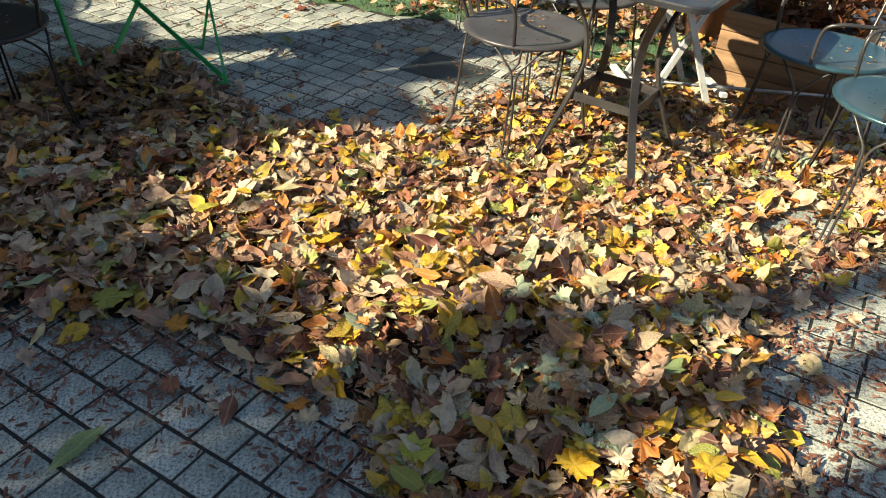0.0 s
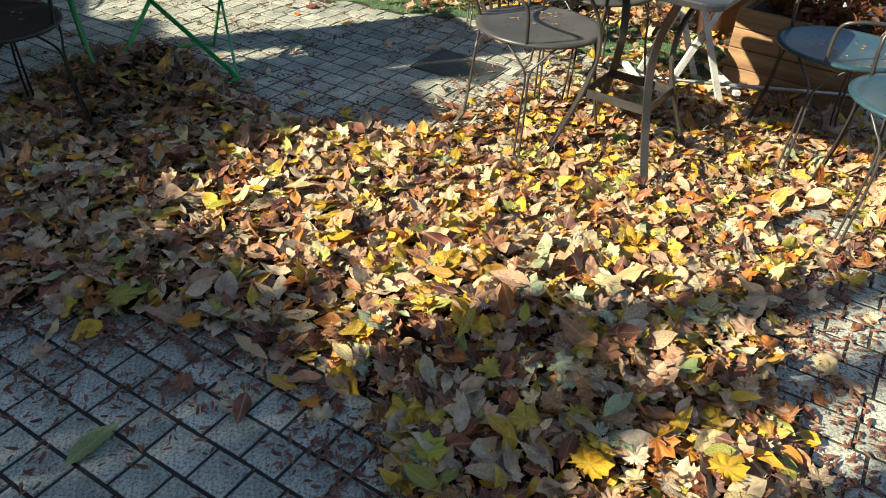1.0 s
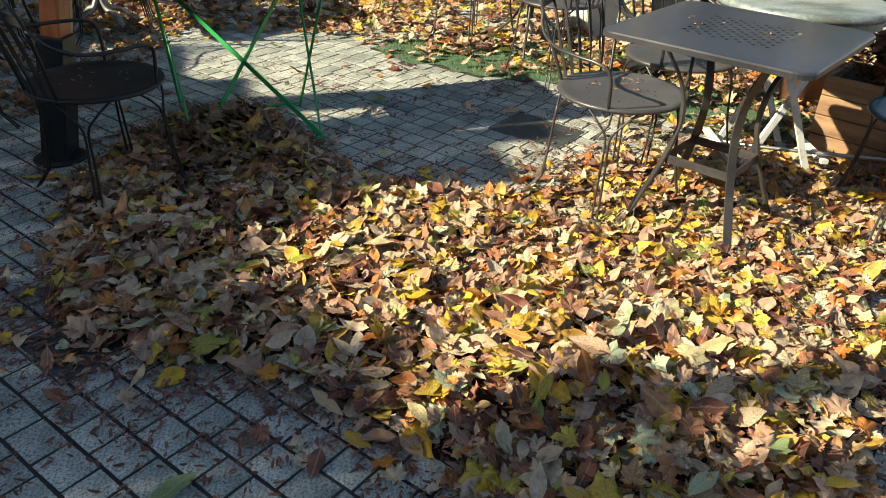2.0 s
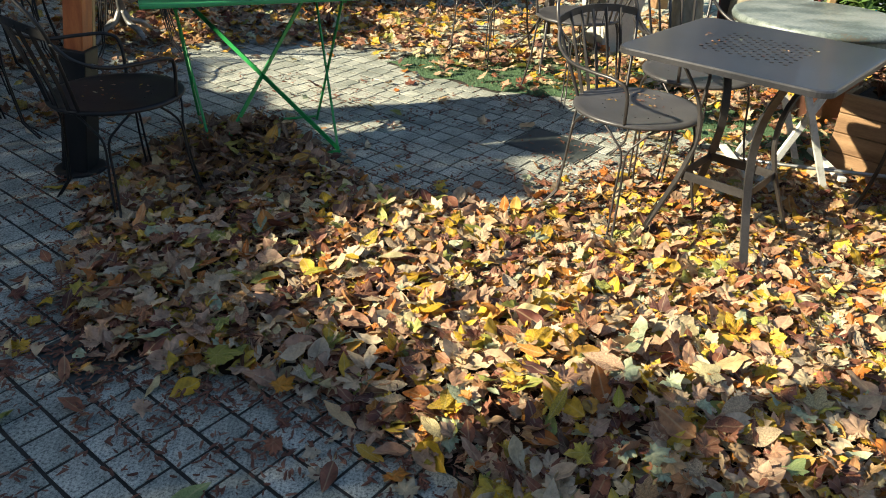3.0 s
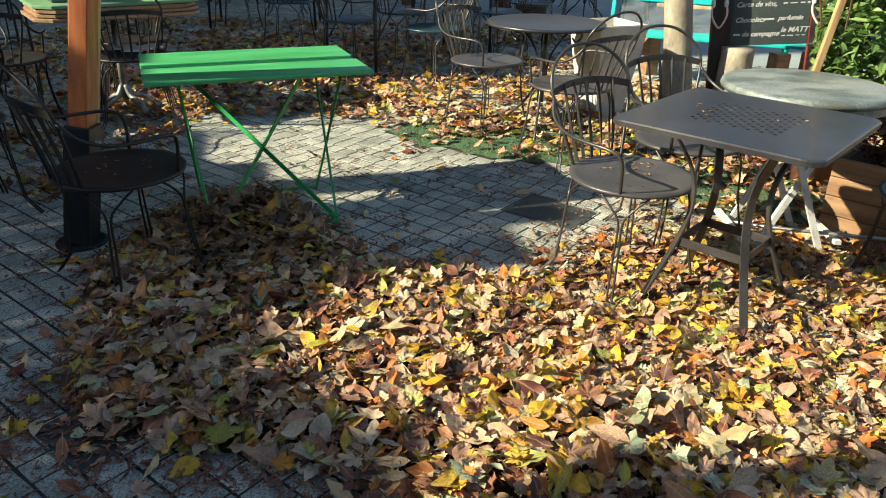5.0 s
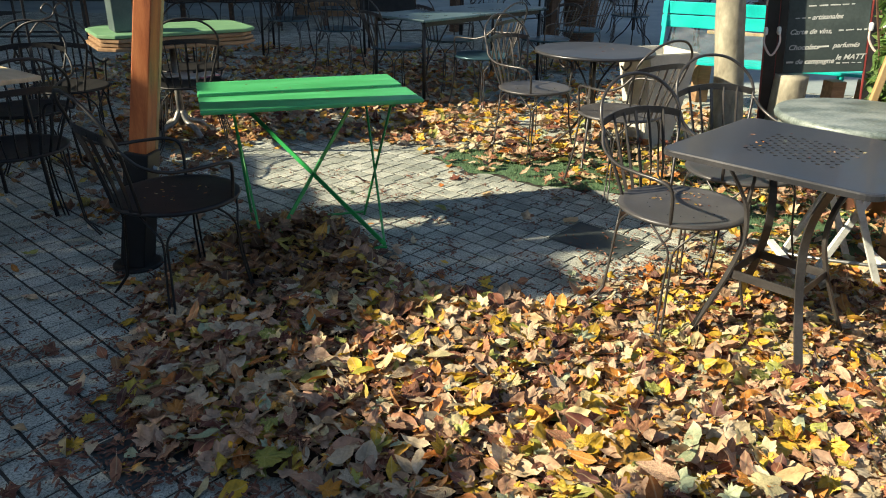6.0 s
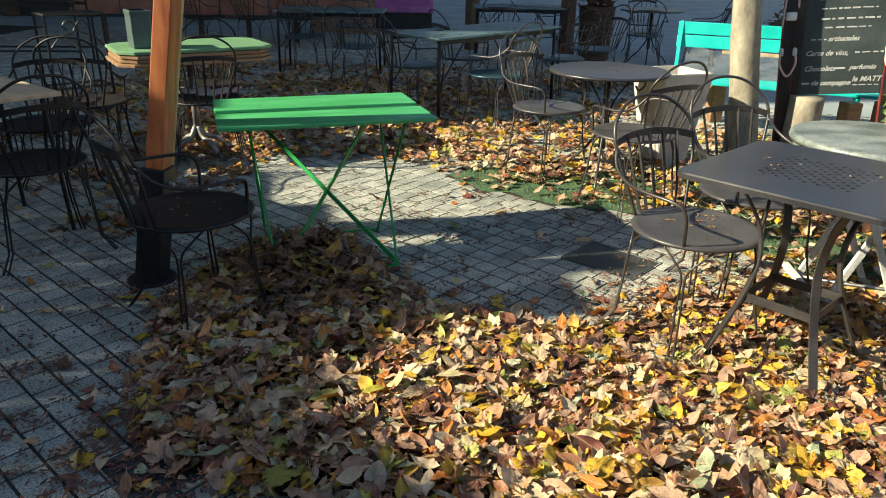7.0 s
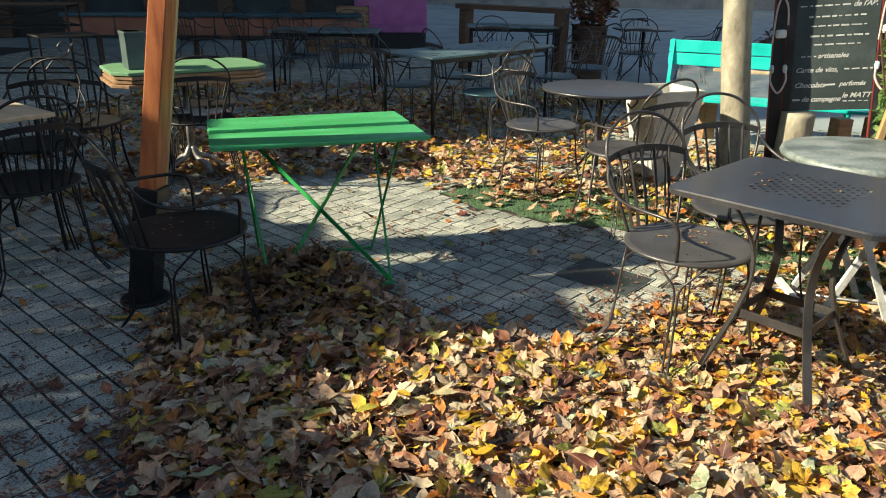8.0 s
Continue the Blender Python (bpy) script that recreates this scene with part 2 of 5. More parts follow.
# ---- mesh helpers ----
def part(name, bm, mat, parent=None, label="", smooth=False):
    """Links a bmesh as one mesh object, under a thing or a part where one is given."""
    bmesh.ops.recalc_face_normals(bm, faces=bm.faces[:])
    me = bpy.data.meshes.new(name)
    bm.to_mesh(me)
    bm.free()
    me.materials.append(mat)
    if smooth:
        for p in me.polygons:
            p.use_smooth = True
    ob = new(name, me)
    if parent:
        ob.parent = parent
    if label:
        ob["label"] = label
    return ob


def thing(name, m, label, category, group="", kind=""):
    ob = tagged(new(name), label, category, group, kind)
    ob.matrix_world = m
    return ob


def box(sx, sy, sz, m=None, bevel=0.004, bm=None):
    bm = bm or bmesh.new()
    r = bmesh.ops.create_cube(bm, size=1.0, matrix=(m or Matrix()) @ Matrix.Diagonal((sx, sy, sz, 1)))
    if bevel:
        edges = list({e for v in r["verts"] for e in v.link_edges})
        bmesh.ops.bevel(bm, geom=edges, offset=bevel, segments=2, affect="EDGES", profile=0.6)
    return bm


def smooth_line(pts, n=6):
    """A Catmull-Rom line through the points."""
    p = [Vector(q) for q in pts]
    p = [2 * p[0] - p[1]] + p + [2 * p[-1] - p[-2]]
    out = []
    for i in range(1, len(p) - 2):
        a, b, c, d = p[i - 1:i + 3]
        for k in range(n):
            t = k / n
            out.append(0.5 * (2 * b + (c - a) * t + (2 * a - 5 * b + 4 * c - d) * t * t + (3 * b - a - 3 * c + d) * t ** 3))
    return out + [p[-2]]


def sweep(bm, pts, w, h=None, n=8, up=None, closed=False):
    """A tube of radius w along the points, or with h a flat bar w wide and h thick."""
    pts = [Vector(q) for q in pts]
    rings, side = [], None
    for i, p in enumerate(pts):
        a = pts[i - 1] if i or closed else p
        b = pts[(i + 1) % len(pts)] if i < len(pts) - 1 or closed else p
        d = (b - a).normalized()
        ref = Vector(up) if up else (side if side else (Vector((0, 0, 1)) if abs(d.z) < 0.9 else Vector((0, 1, 0))))
        if up:
            s = d.cross(ref)
            s = s.normalized() if s.length > 1e-4 else side
        else:
            s = ref - d * ref.dot(d)
            s = s.normalized() if s.length > 1e-4 else d.orthogonal().normalized()
        side = s
        t = d.cross(s)
        if h is None:
            ring = [p + (s * math.cos(x) + t * math.sin(x)) * w for x in (2 * math.pi * k / n for k in range(n))]
        else:
            ring = [p + s * x * w / 2 + t * y * h / 2 for x, y in ((-1, -1), (1, -1), (1, 1), (-1, 1))]
        rings.append([bm.verts.new(q) for q in ring])
    m = len(rings[0])
    for i in range(len(rings) - (0 if closed else 1)):
        a, b = rings[i], rings[(i + 1) % len(rings)]
        for k in range(m):
            bm.faces.new((a[k], a[(k + 1) % m], b[(k + 1) % m], b[k]))
    if not closed:
        bm.faces.new(rings[0][::-1])
        bm.faces.new(rings[-1])
    return bm


def lathe(profile, n=40, bm=None, m=None):
    bm = bm or bmesh.new()
    m = m or Matrix()
    rings = []
    for r, z in profile:
        if r < 1e-5:
            rings.append([bm.verts.new(m @ Vector((0, 0, z)))])
        else:
            rings.append([bm.verts.new(m @ Vector((r * math.cos(2 * math.pi * k / n), r * math.sin(2 * math.pi * k / n), z))) for k in range(n)])
    for a, b in zip(rings, rings[1:]):
        for k in range(n):
            f = [a[k % len(a)], a[(k + 1) % len(a)], b[(k + 1) % len(b)], b[k % len(b)]]
            f = list(dict.fromkeys(f))
            if len(f) > 2:
                bm.faces.new(f)
    return bm


def facing(x, y, dx, dy, z=0.0):
    """A pose on the ground whose +y looks along (dx, dy)."""
    return pose(x, y, z, 0, 0, math.degrees(math.atan2(dy, dx)) - 90)


# ---- large structure ----
def sun_pose(u, s, z=0.0):
    """u metres along the light's way over the ground, s across it."""
    return Vector((0.955 * u - 0.297 * s, 0.297 * u + 0.955 * s, z))


bm = bmesh.new()
bmesh.ops.create_grid(bm, x_segments=40, y_segments=40, size=70, matrix=pose(0, 20, -0.003))
tagged(part("ground", bm, JOINT), "dark earth bed under the paving, out to the distance", "ground", kind="structure")

bm = bmesh.new()
bm.faces.new([bm.verts.new(v) for v in ((-60, 13, 0.004), (-0.1, 13, 0.004), (0.7, 8.3, 0.004), (3, 7.4, 0.004), (8, 6.6, 0.004), (60, 6, 0.004), (60, 90, 0.004), (-60, 90, 0.004))])
tagged(part("ground_far", bm, FAR_GROUND), "grey worn asphalt beyond the terrace, tinted teal for open-sky light", "ground", kind="structure")

# walls added out of view on the sunny side; their stepped tops cast the shadow edges
WALL_U = -5.0
ANG = math.degrees(math.atan2(0.297, 0.955))


def sun_wall(name, u, s0, s1, h, label):
    c = sun_pose(u, (s0 + s1) / 2, h / 2)
    tagged(part(name, box(0.25, s1 - s0, h, pose(c.x, c.y, c.z, 0, 0, ANG), 0.01), WALL), label, "wall", kind="structure")


for i, (s0, s1, h) in enumerate(((-6, 0.55, 3.9), (0.55, 1.14, 3.28), (1.14, 1.24, 3.5), (1.24, 1.75, 3.0), (1.75, 1.9, 2.92), (1.9, 2.26, 2.85),
                                (2.26, 2.42, 3.02), (2.42, 2.54, 3.16), (2.54, 2.97, 3.5), (2.97, 3.19, 3.7), (3.19, 3.46, 3.3), (3.46, 3.58, 3.02),
                                (3.58, 3.86, 3.3), (3.86, 4.2, 2.9), (4.2, 4.9, 2.7), (4.9, 6.1, 2.38))):
    sun_wall("shadow_wall_west_%d" % (i + 1), WALL_U, s0 + 0.003, s1, h, "unseen plain grey wall added to cast shadows, with a stepped top")
# posts added out of view for the dark bands across the foreground
for s, w in ((1.07, 0.14), (0.79, 0.12)):
    c = sun_pose(WALL_U, s, 3.0)
    tagged(part("shadow_post", box(0.12, w, 6.0, pose(c.x, c.y, c.z, 0, 0, ANG), 0.01), DARK_WOOD), "unseen dark timber post added to cast a shadow band", "post", kind="structure")
# two more walls added at the side to hold the background in shade
sun_wall("shade_wall_2", -11.0, 6.05, 6.75, 7.7, "lower grey rendered wall added to shade the ground before the bench")
sun_wall("shade_wall_1", -11.0, 6.76, 44.0, 20.0, "tall grey rendered wall added to shade the background")
tagged(part("wall_north", box(70, 0.3, 9, pose(0, 34, 4.5)), WALL), "grey rendered house front at the far end", "wall", kind="structure")
tagged(part("wall_east", box(0.3, 60, 7, pose(22, 10, 3.5)), WALL), "plain grey wall out of view, added to close the place", "wall", kind="structure")
# unseen wall; its height was chosen for the sky light it lets in
tagged(part("wall_south", box(34, 0.3, 3.4, pose(6, -5.5, 1.7)), WALL), "plain grey wall out of view, added to close the place", "wall", kind="structure")


# an unseen tree added overhead; its crowns cut the sky light on the terrace
shade_tree = thing("tree", pose(-9.0, 9.0, 0), "unseen tall tree added to block sky light over the terrace", "tree")
part("trunk", sweep(bmesh.new(), smooth_line([(0, 0, 0), (0.1, -0.1, 3), (0.5, -0.3, 6), (1.4, -0.7, 8.5)], 6), 0.24, n=14), BARK, shade_tree, smooth=True)
for k in range(7):
    a = -1.2 + 0.3 * k
    part("limb", sweep(bmesh.new(), smooth_line([(0.4, -0.3, 5.8), (2.4 * math.cos(a) + 0.4, 2.4 * math.sin(a), 7.6), (6.0 * math.cos(a), 6.0 * math.sin(a), 8.4)], 5), 0.07, n=8), BARK, shade_tree, smooth=True)


# ---- chairs ----
def make_chair(m, metal, sheet, label, group):
    """A round-seated steel armchair: hoop back with five bars, bowed arms, paired leg rods."""
    ob = thing("garden_armchair", m, label, "chair", group)
    z, r = 0.45, 0.24
    bm = lathe([(0, z - 0.012), (r - 0.012, z - 0.012), (r, z - 0.008), (r + 0.004, z - 0.001), (r, z + 0.006), (r - 0.02, z + 0.006), (r - 0.035, z + 0.002), (0, z - 0.001)], 40)
    part("seat", bm, sheet, ob, smooth=True)
    bm = bmesh.new()
    for k in range(14):
        a = math.pi * (0.12 + 0.76 * k / 13) + (math.pi if k % 2 else 0)
        bmesh.ops.create_cone(bm, cap_ends=True, segments=6, radius1=0.0022, radius2=0.0022, depth=0.002, matrix=pose(0.13 * math.cos(a), 0.13 * math.sin(a), z + 0.0015))
    tagged(part("seat_perforation", bm, DARK_STEEL, ob), kind="stuff")
    half = [(0.126, -0.195, z - 0.006), (0.155, -0.222, 0.55), (0.192, -0.258, 0.68), (0.202, -0.283, 0.76), (0.172, -0.315, 0.825), (0.095, -0.342, 0.88)]
    line = smooth_line(half + [(0, -0.352, 0.897)] + [(-x, y, h) for x, y, h in half[::-1]], 5)
    part("hoop", sweep(bmesh.new(), line, 0.0068, n=8), metal, ob, smooth=True)
    for s in (-1, 1):
        arm = [(s * 0.2, -0.268, 0.715), (s * 0.232, -0.215, 0.655), (s * 0.25, -0.12, 0.62), (s * 0.25, 0.0, 0.615), (s * 0.232, 0.095, 0.61), (s * 0.207, 0.137, 0.575), (s * 0.192, 0.135, z - 0.006)]
        part("armrest", sweep(bmesh.new(), smooth_line(arm, 5), 0.0068, n=8), metal, ob, smooth=True)
    bar = [(-0.2, -0.272, 0.735), (-0.11, -0.303, 0.752), (0, -0.316, 0.758), (0.11, -0.303, 0.752), (0.2, -0.272, 0.735)]
    part("crossbar", sweep(bmesh.new(), smooth_line(bar, 4), 0.005, 0.028, up=(0, 0, 1)), metal, ob)
    for k in range(5):
        x = (k - 2) * 0.064
        y0, y1 = -math.sqrt(0.232 ** 2 - (x * 0.7) ** 2), -0.316 + 1.1 * x * x
        part("back_bar", sweep(bmesh.new(), smooth_line([(x * 0.7, y0, z - 0.004), (x * 0.85, y0 - 0.025, 0.56), (x, y1, 0.755)], 4), 0.013, 0.005, up=(0, -0.3, 1)), metal, ob)
    for sx, sy in ((1, 1), (-1, 1), (1, -1), (-1, -1)):
        a = math.atan2(sy * 0.8, sx)
        bm = bmesh.new()
        for side in (-1, 1):
            b = a + side * 0.42
            top = (0.222 * math.cos(b), 0.222 * math.sin(b), z - 0.012)
            c = a + side * 0.035
            q = lambda rad, h: (rad * math.cos(c), rad * math.sin(c), h)
            foot = [q(0.262, 0.1), q(0.268, 0.075), q(0.325, 0.0)] if sy < 0 else [q(0.272, 0.1), q(0.3, 0.0)]
            sweep(bm, smooth_line([top, (0.23 * math.cos(a + side * 0.2), 0.23 * math.sin(a + side * 0.2), z - 0.055), q(0.236, 0.34), q(0.248, 0.22)] + foot, 4), 0.0047, n=6)
        part("leg", bm, metal, ob, smooth=True)
    return ob


NEAR = "brown-grey steel garden armchairs"
chair = make_chair(facing(0.66, 2.665, 0.54, -0.84), STEEL, STEEL_SEAT, "brown-grey steel armchair with littered round seat beside the square table", NEAR)
for x, y, dx, dy, label in (
        (1.03, 3.19, 0.34, -0.94, "brown-grey steel armchair with hoop back, tucked behind the square table"),
        (0.64, 4.27, -0.6, 0.8, "brown-grey steel armchair drawn up to the round table"),
        (0.17, 4.95, 0.72, -0.69, "brown-grey steel armchair with round seat beside the round table")):
    tagged(copy_thing(chair, facing(x, y, dx, dy)), label)
black_chair = make_chair(facing(-1.3, 2.57, 0.66, 0.75), DARK_STEEL, DARK_STEEL, "black steel armchair in the shade at the leaf pile's edge", "black steel garden armchairs")
for x, y, dx, dy, label in (
        (-2.32, 3.12, -0.6, 0.5, "black steel armchair pushed under the beige table"),
        (-2.85, 4.55, -0.3, 1.0, "black steel armchair beside the stack of green boards"),
        (-2.17, 4.8, -0.45, 0.9, "black steel armchair standing before the stacked boards"),
        (-2.36, 5.36, 0.3, -0.95, "dark steel armchair behind the stack of green boards"),
        (-2.75, 3.9, 0.3, -1.0, "black steel armchair behind the beige table"),
        (-4.6, 10.6, 0.3, 1.0, "dark steel armchair at the long bar"),
        (-3.9, 10.8, 0.3, 1.0, "dark steel armchair at the long bar"),
        (-3.2, 11.0, 0.2, 1.0, "dark steel armchair at the long bar")):
    tagged(copy_thing(black_chair, facing(x, y, dx, dy)), label)
blue_chair = make_chair(facing(1.79, 2.49, -0.95, 0.15), STEEL, SKY_SHEET, "steel armchair with a round seat tinted blue for reflected sky", "blue-seated garden armchairs")
for x, y, dx, dy, label in (
        (1.8, 1.98, -0.9, 0.3, "steel armchair with a sky-tinted blue seat at the leaf pile's edge"),
        (-1.0, 6.72, 0.8, 0.6, "dark steel armchair with sky-tinted blue seat at the long grey table"),
        (-0.57, 7.32, 0.85, 0.5, "dark steel armchair with sky-tinted blue seat at the long grey table"),
        (-0.23, 6.32, -0.8, 0.55, "dark steel armchair with grey seat at the long table's near end"),
        (-1.8, 7.9, 0.2, 1.0, "dark steel armchair with sky-tinted blue seat in the shade"),
        (-2.56, 8.7, 0.1, 1.0, "dark steel armchair with sky-tinted blue seat in the shade"),
        (0.35, 7.5, -0.85, -0.5, "dark steel armchair behind the long grey table"),
        (0.75, 8.3, -0.85, -0.5, "dark steel armchair behind the long grey table"),
        (-2.3, 10.1, 0.1, -1.0, "dark steel armchair behind a far grey table"),
        (-0.3, 9.9, 0.1, 1.0, "dark steel armchair at a far grey table"),
        (0.3, 10.6, -1.0, 0.1, "dark steel armchair at a far grey table"),
        (1.55, 10.0, 0.1, 1.0, "dark steel armchair at the far round table"),
        (2.35, 10.4, -1.0, 0.1, "dark steel armchair at the far round table"),
        (1.75, 11.6, 0.0, -1.0, "dark steel armchair behind the far round table")):
    tagged(copy_thing(blue_chair, facing(x, y, dx, dy)), label)


# ---- tables ----
def rounded_square(half, rad, n=6):
    out = []
    for cx, cy, a0 in ((1, 1, 0), (-1, 1, 90), (-1, -1, 180), (1, -1, 270)):
        for k in range(n + 1):
            a = radians(a0 + 90 * k / n)
            out.append((cx * (half - rad) + rad * math.cos(a), cy * (half - rad) + rad * math.sin(a)))
    return out


def square_table(m):
    """Sheet-steel top with a punched middle, four bowed flat legs and a square tie."""
    ob = thing("square_table", m, "brown-grey steel square table with a punched top, feet deep in leaves", "table")
    z, half, hole = 0.736, 0.352, 0.158
    bm = bmesh.new()
    loops = []
    for off, h in ((0.0, z - 0.022), (0.0, z - 0.006), (0.004, z - 0.001), (0.012, z)):
        loops.append([bm.verts.new((x, y, h)) for x, y in rounded_square(half - off, 0.055)])
    for a, b in zip(loops, loops[1:]):
        for k in range(len(a)):
            bm.faces.new((a[k], a[(k + 1) % len(a)], b[(k + 1) % len(a)], b[k]))
    n = 14
    step = 2 * hole / n
    grid = [[bm.verts.new((-hole + i * step, -hole + j * step, z)) for j in range(n + 1)] for i in range(n + 1)]
    border = [grid[n][j] for j in range(n)] + [grid[i][n] for i in range(n, 0, -1)] + [grid[0][j] for j in range(n, 0, -1)] + [grid[i][0] for i in range(n)]
    turn = lambda v: math.atan2(v.co.y, v.co.x) % (2 * math.pi)
    ins, outs = sorted(border, key=turn), sorted(loops[-1], key=turn)
    i = j = 0
    while i < len(ins) or j < len(outs):          # the strip between the punched field and the rim
        p, q = ins[i % len(ins)], outs[j % len(outs)]
        ti = turn(ins[(i + 1) % len(ins)]) + (2 * math.pi if i + 1 >= len(ins) else 0)
        tj = turn(outs[(j + 1) % len(outs)]) + (2 * math.pi if j + 1 >= len(outs) else 0)
        if j >= len(outs) or (i < len(ins) and ti <= tj):
            bm.faces.new((p, q, ins[(i + 1) % len(ins)]))
            i += 1
        else:
            bm.faces.new((p, q, outs[(j + 1) % len(outs)]))
            j += 1
    for i in range(n):
        for j in range(n):
            c = [grid[i][j], grid[i + 1][j], grid[i + 1][j + 1], grid[i][j + 1]]
            if (i + j) % 2:
                bm.faces.new(c)
                continue
            cx, cy = -hole + (i + 0.5) * step, -hole + (j + 0.5) * step
            ring = [bm.verts.new((cx + 0.0085 * math.cos(radians(225 + 45 * k)), cy + 0.0085 * math.sin(radians(225 + 45 * k)), z)) for k in range(8)]
            low = [bm.verts.new((v.co.x, v.co.y, z - 0.016)) for v in ring]
            for k in range(8):
                bm.faces.new((ring[k], ring[(k + 1) % 8], low[(k + 1) % 8], low[k]))
            for k in range(4):
                bm.faces.new((c[k], c[(k + 1) % 4], ring[(2 * k + 2) % 8], ring[2 * k + 1]))
                bm.faces.new((c[k], ring[2 * k + 1], ring[2 * k]))
    bmesh.ops.rotate(bm, verts=bm.verts[:], cent=(0, 0, 0), matrix=Matrix.Rotation(radians(45), 3, "Z"))
    part("tabletop", bm, STEEL_TOP_SKY, ob)
    for k in range(4):
        a = radians(90 * k)
        q = lambda r, h: (r * math.cos(a), r * math.sin(a), h)
        line = smooth_line([q(0.275, z - 0.02), q(0.235, 0.66), q(0.165, 0.54), q(0.145, 0.42), q(0.17, 0.3), q(0.225, 0.16), q(0.275, 0.05), q(0.29, -0.005)], 6)
        part("leg", sweep(bmesh.new(), line, 0.029, 0.008, up=(math.cos(a), math.sin(a), 0.0)), STEEL, ob)
        b = radians(90 * (k + 1))
        bm = bmesh.new()
        sweep(bm, [(0.178 * math.cos(a), 0.178 * math.sin(a), 0.268), (0.178 * math.cos(b), 0.178 * math.sin(b), 0.268)], 0.006, 0.032, up=(0, 0, 1))
        part("tie", bm, STEEL, ob)
    return ob


square_table(pose(0.988, 2.478, 0, 0, 0, math.degrees(0.076)))


def plank(bm, sx, sy, sz, x, y, z, bevel=0.006):
    return box(sx, sy, sz, pose(x, y, z), bevel, bm)


def folding_table(m, w, d, z, top, metal, label, boards=2, group=""):
    """A slatted folding table: boards, two crossed end frames, foot bars and a wide cross brace."""
    ob = thing("folding_table", m, label, "table", group)
    gap = 0.085
    bw = (d - gap * (boards - 1)) / boards
    for k in range(boards):
        part("board", plank(bmesh.new(), w, bw, 0.02, 0, -d / 2 + bw / 2 + k * (bw + gap), z - 0.01), top, ob)
    # dark strip stands in for a shadow band along the tabletop
    part("shade_strip", plank(bmesh.new(), w - 0.012, gap + 0.01, 0.016, 0, 0, z - 0.016, 0.003), GREEN_SHADE, ob, "sunk middle strip in dark green, painted as a shadow band")
    x = w * 0.36
    for s in (-1, 1):
        for a, b in (((s * x, -d * 0.4, z - 0.03), (s * x * 0.82, 0.1, 0.0)), ((s * x * 0.97, d * 0.4, z - 0.03), (s * x * 0.79, -0.4, 0.0))):
            part("leg", sweep(bmesh.new(), [a, b], 0.0065, n=6), metal, ob)
        part("rail", sweep(bmesh.new(), [(s * x, -d * 0.46, z - 0.03), (s * x, d * 0.46, z - 0.03)], 0.02, 0.008, up=(0, 0, 1)), metal, ob)
    for y in (-0.4, 0.1):
        part("foot_bar", sweep(bmesh.new(), [(-x * 0.81, y, 0.02), (x * 0.81, y, 0.02)], 0.018, 0.006, up=(0, 0, 1)), metal, ob)
    for p, q in (((-x * 0.97, d * 0.4, z - 0.035), (x * 0.79, -0.4, 0.03)), ((x * 0.97, d * 0.4, z - 0.035), (-x * 0.79, -0.4, 0.03))):
        part("brace", sweep(bmesh.new(), [p, q], 0.006, 0.022, up=(0, 0, 1)), metal, ob)
    return ob


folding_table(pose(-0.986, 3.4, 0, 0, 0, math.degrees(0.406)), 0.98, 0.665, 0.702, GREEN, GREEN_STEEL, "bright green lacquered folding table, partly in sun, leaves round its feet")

def cafe_table(m, w, d, z, label):
    """A plain sheet-topped table with an apron, corner legs and diagonal stays."""
    ob = thing("cafe_table", m, label, "table", "far tables")
    part("tabletop", plank(bmesh.new(), w, d, 0.022, 0, 0, z - 0.011), SKY_TOP, ob)
    for sy in (-1, 1):
        part("apron", plank(bmesh.new(), w - 0.1, 0.015, 0.04, 0, sy * (d / 2 - 0.05), z - 0.044, 0.002), DARK_STEEL, ob)
        for sx in (-1, 1):
            part("leg", sweep(bmesh.new(), [(sx * (w / 2 - 0.05), sy * (d / 2 - 0.05), z - 0.022), (sx * (w / 2 - 0.04), sy * (d / 2 - 0.04), 0)], 0.015, n=8), DARK_STEEL, ob, smooth=True)
            part("stay", sweep(bmesh.new(), [(sx * (w / 2 - 0.4), sy * (d / 2 - 0.06), z - 0.03), (sx * (w / 2 - 0.06), sy * (d / 2 - 0.06), 0.3)], 0.007, n=6), DARK_STEEL, ob)
    return ob


# blue of the reflected sky put into the far tabletops' colour
SKY_TOP = material("sky_tinted_zinc", [(0.07, 0.12, 0.14), (0.11, 0.18, 0.2), (0.17, 0.25, 0.27)], 5, 0.3, 0.3, 0.05, 130)
cafe_table(pose(-0.45, 7.17, 0, 0, 0, 53), 1.78, 0.68, 0.73, "long grey-blue sheet-topped table in the shade")
cafe_table(pose(-2.35, 9.2, 0, 0, 0, 5), 1.3, 0.7, 0.72, "grey-blue sheet-topped table in the shade")
cafe_table(pose(-0.1, 10.6, 0, 0, 0, 5), 1.2, 0.7, 0.72, "grey-blue sheet-topped table far back in the shade")


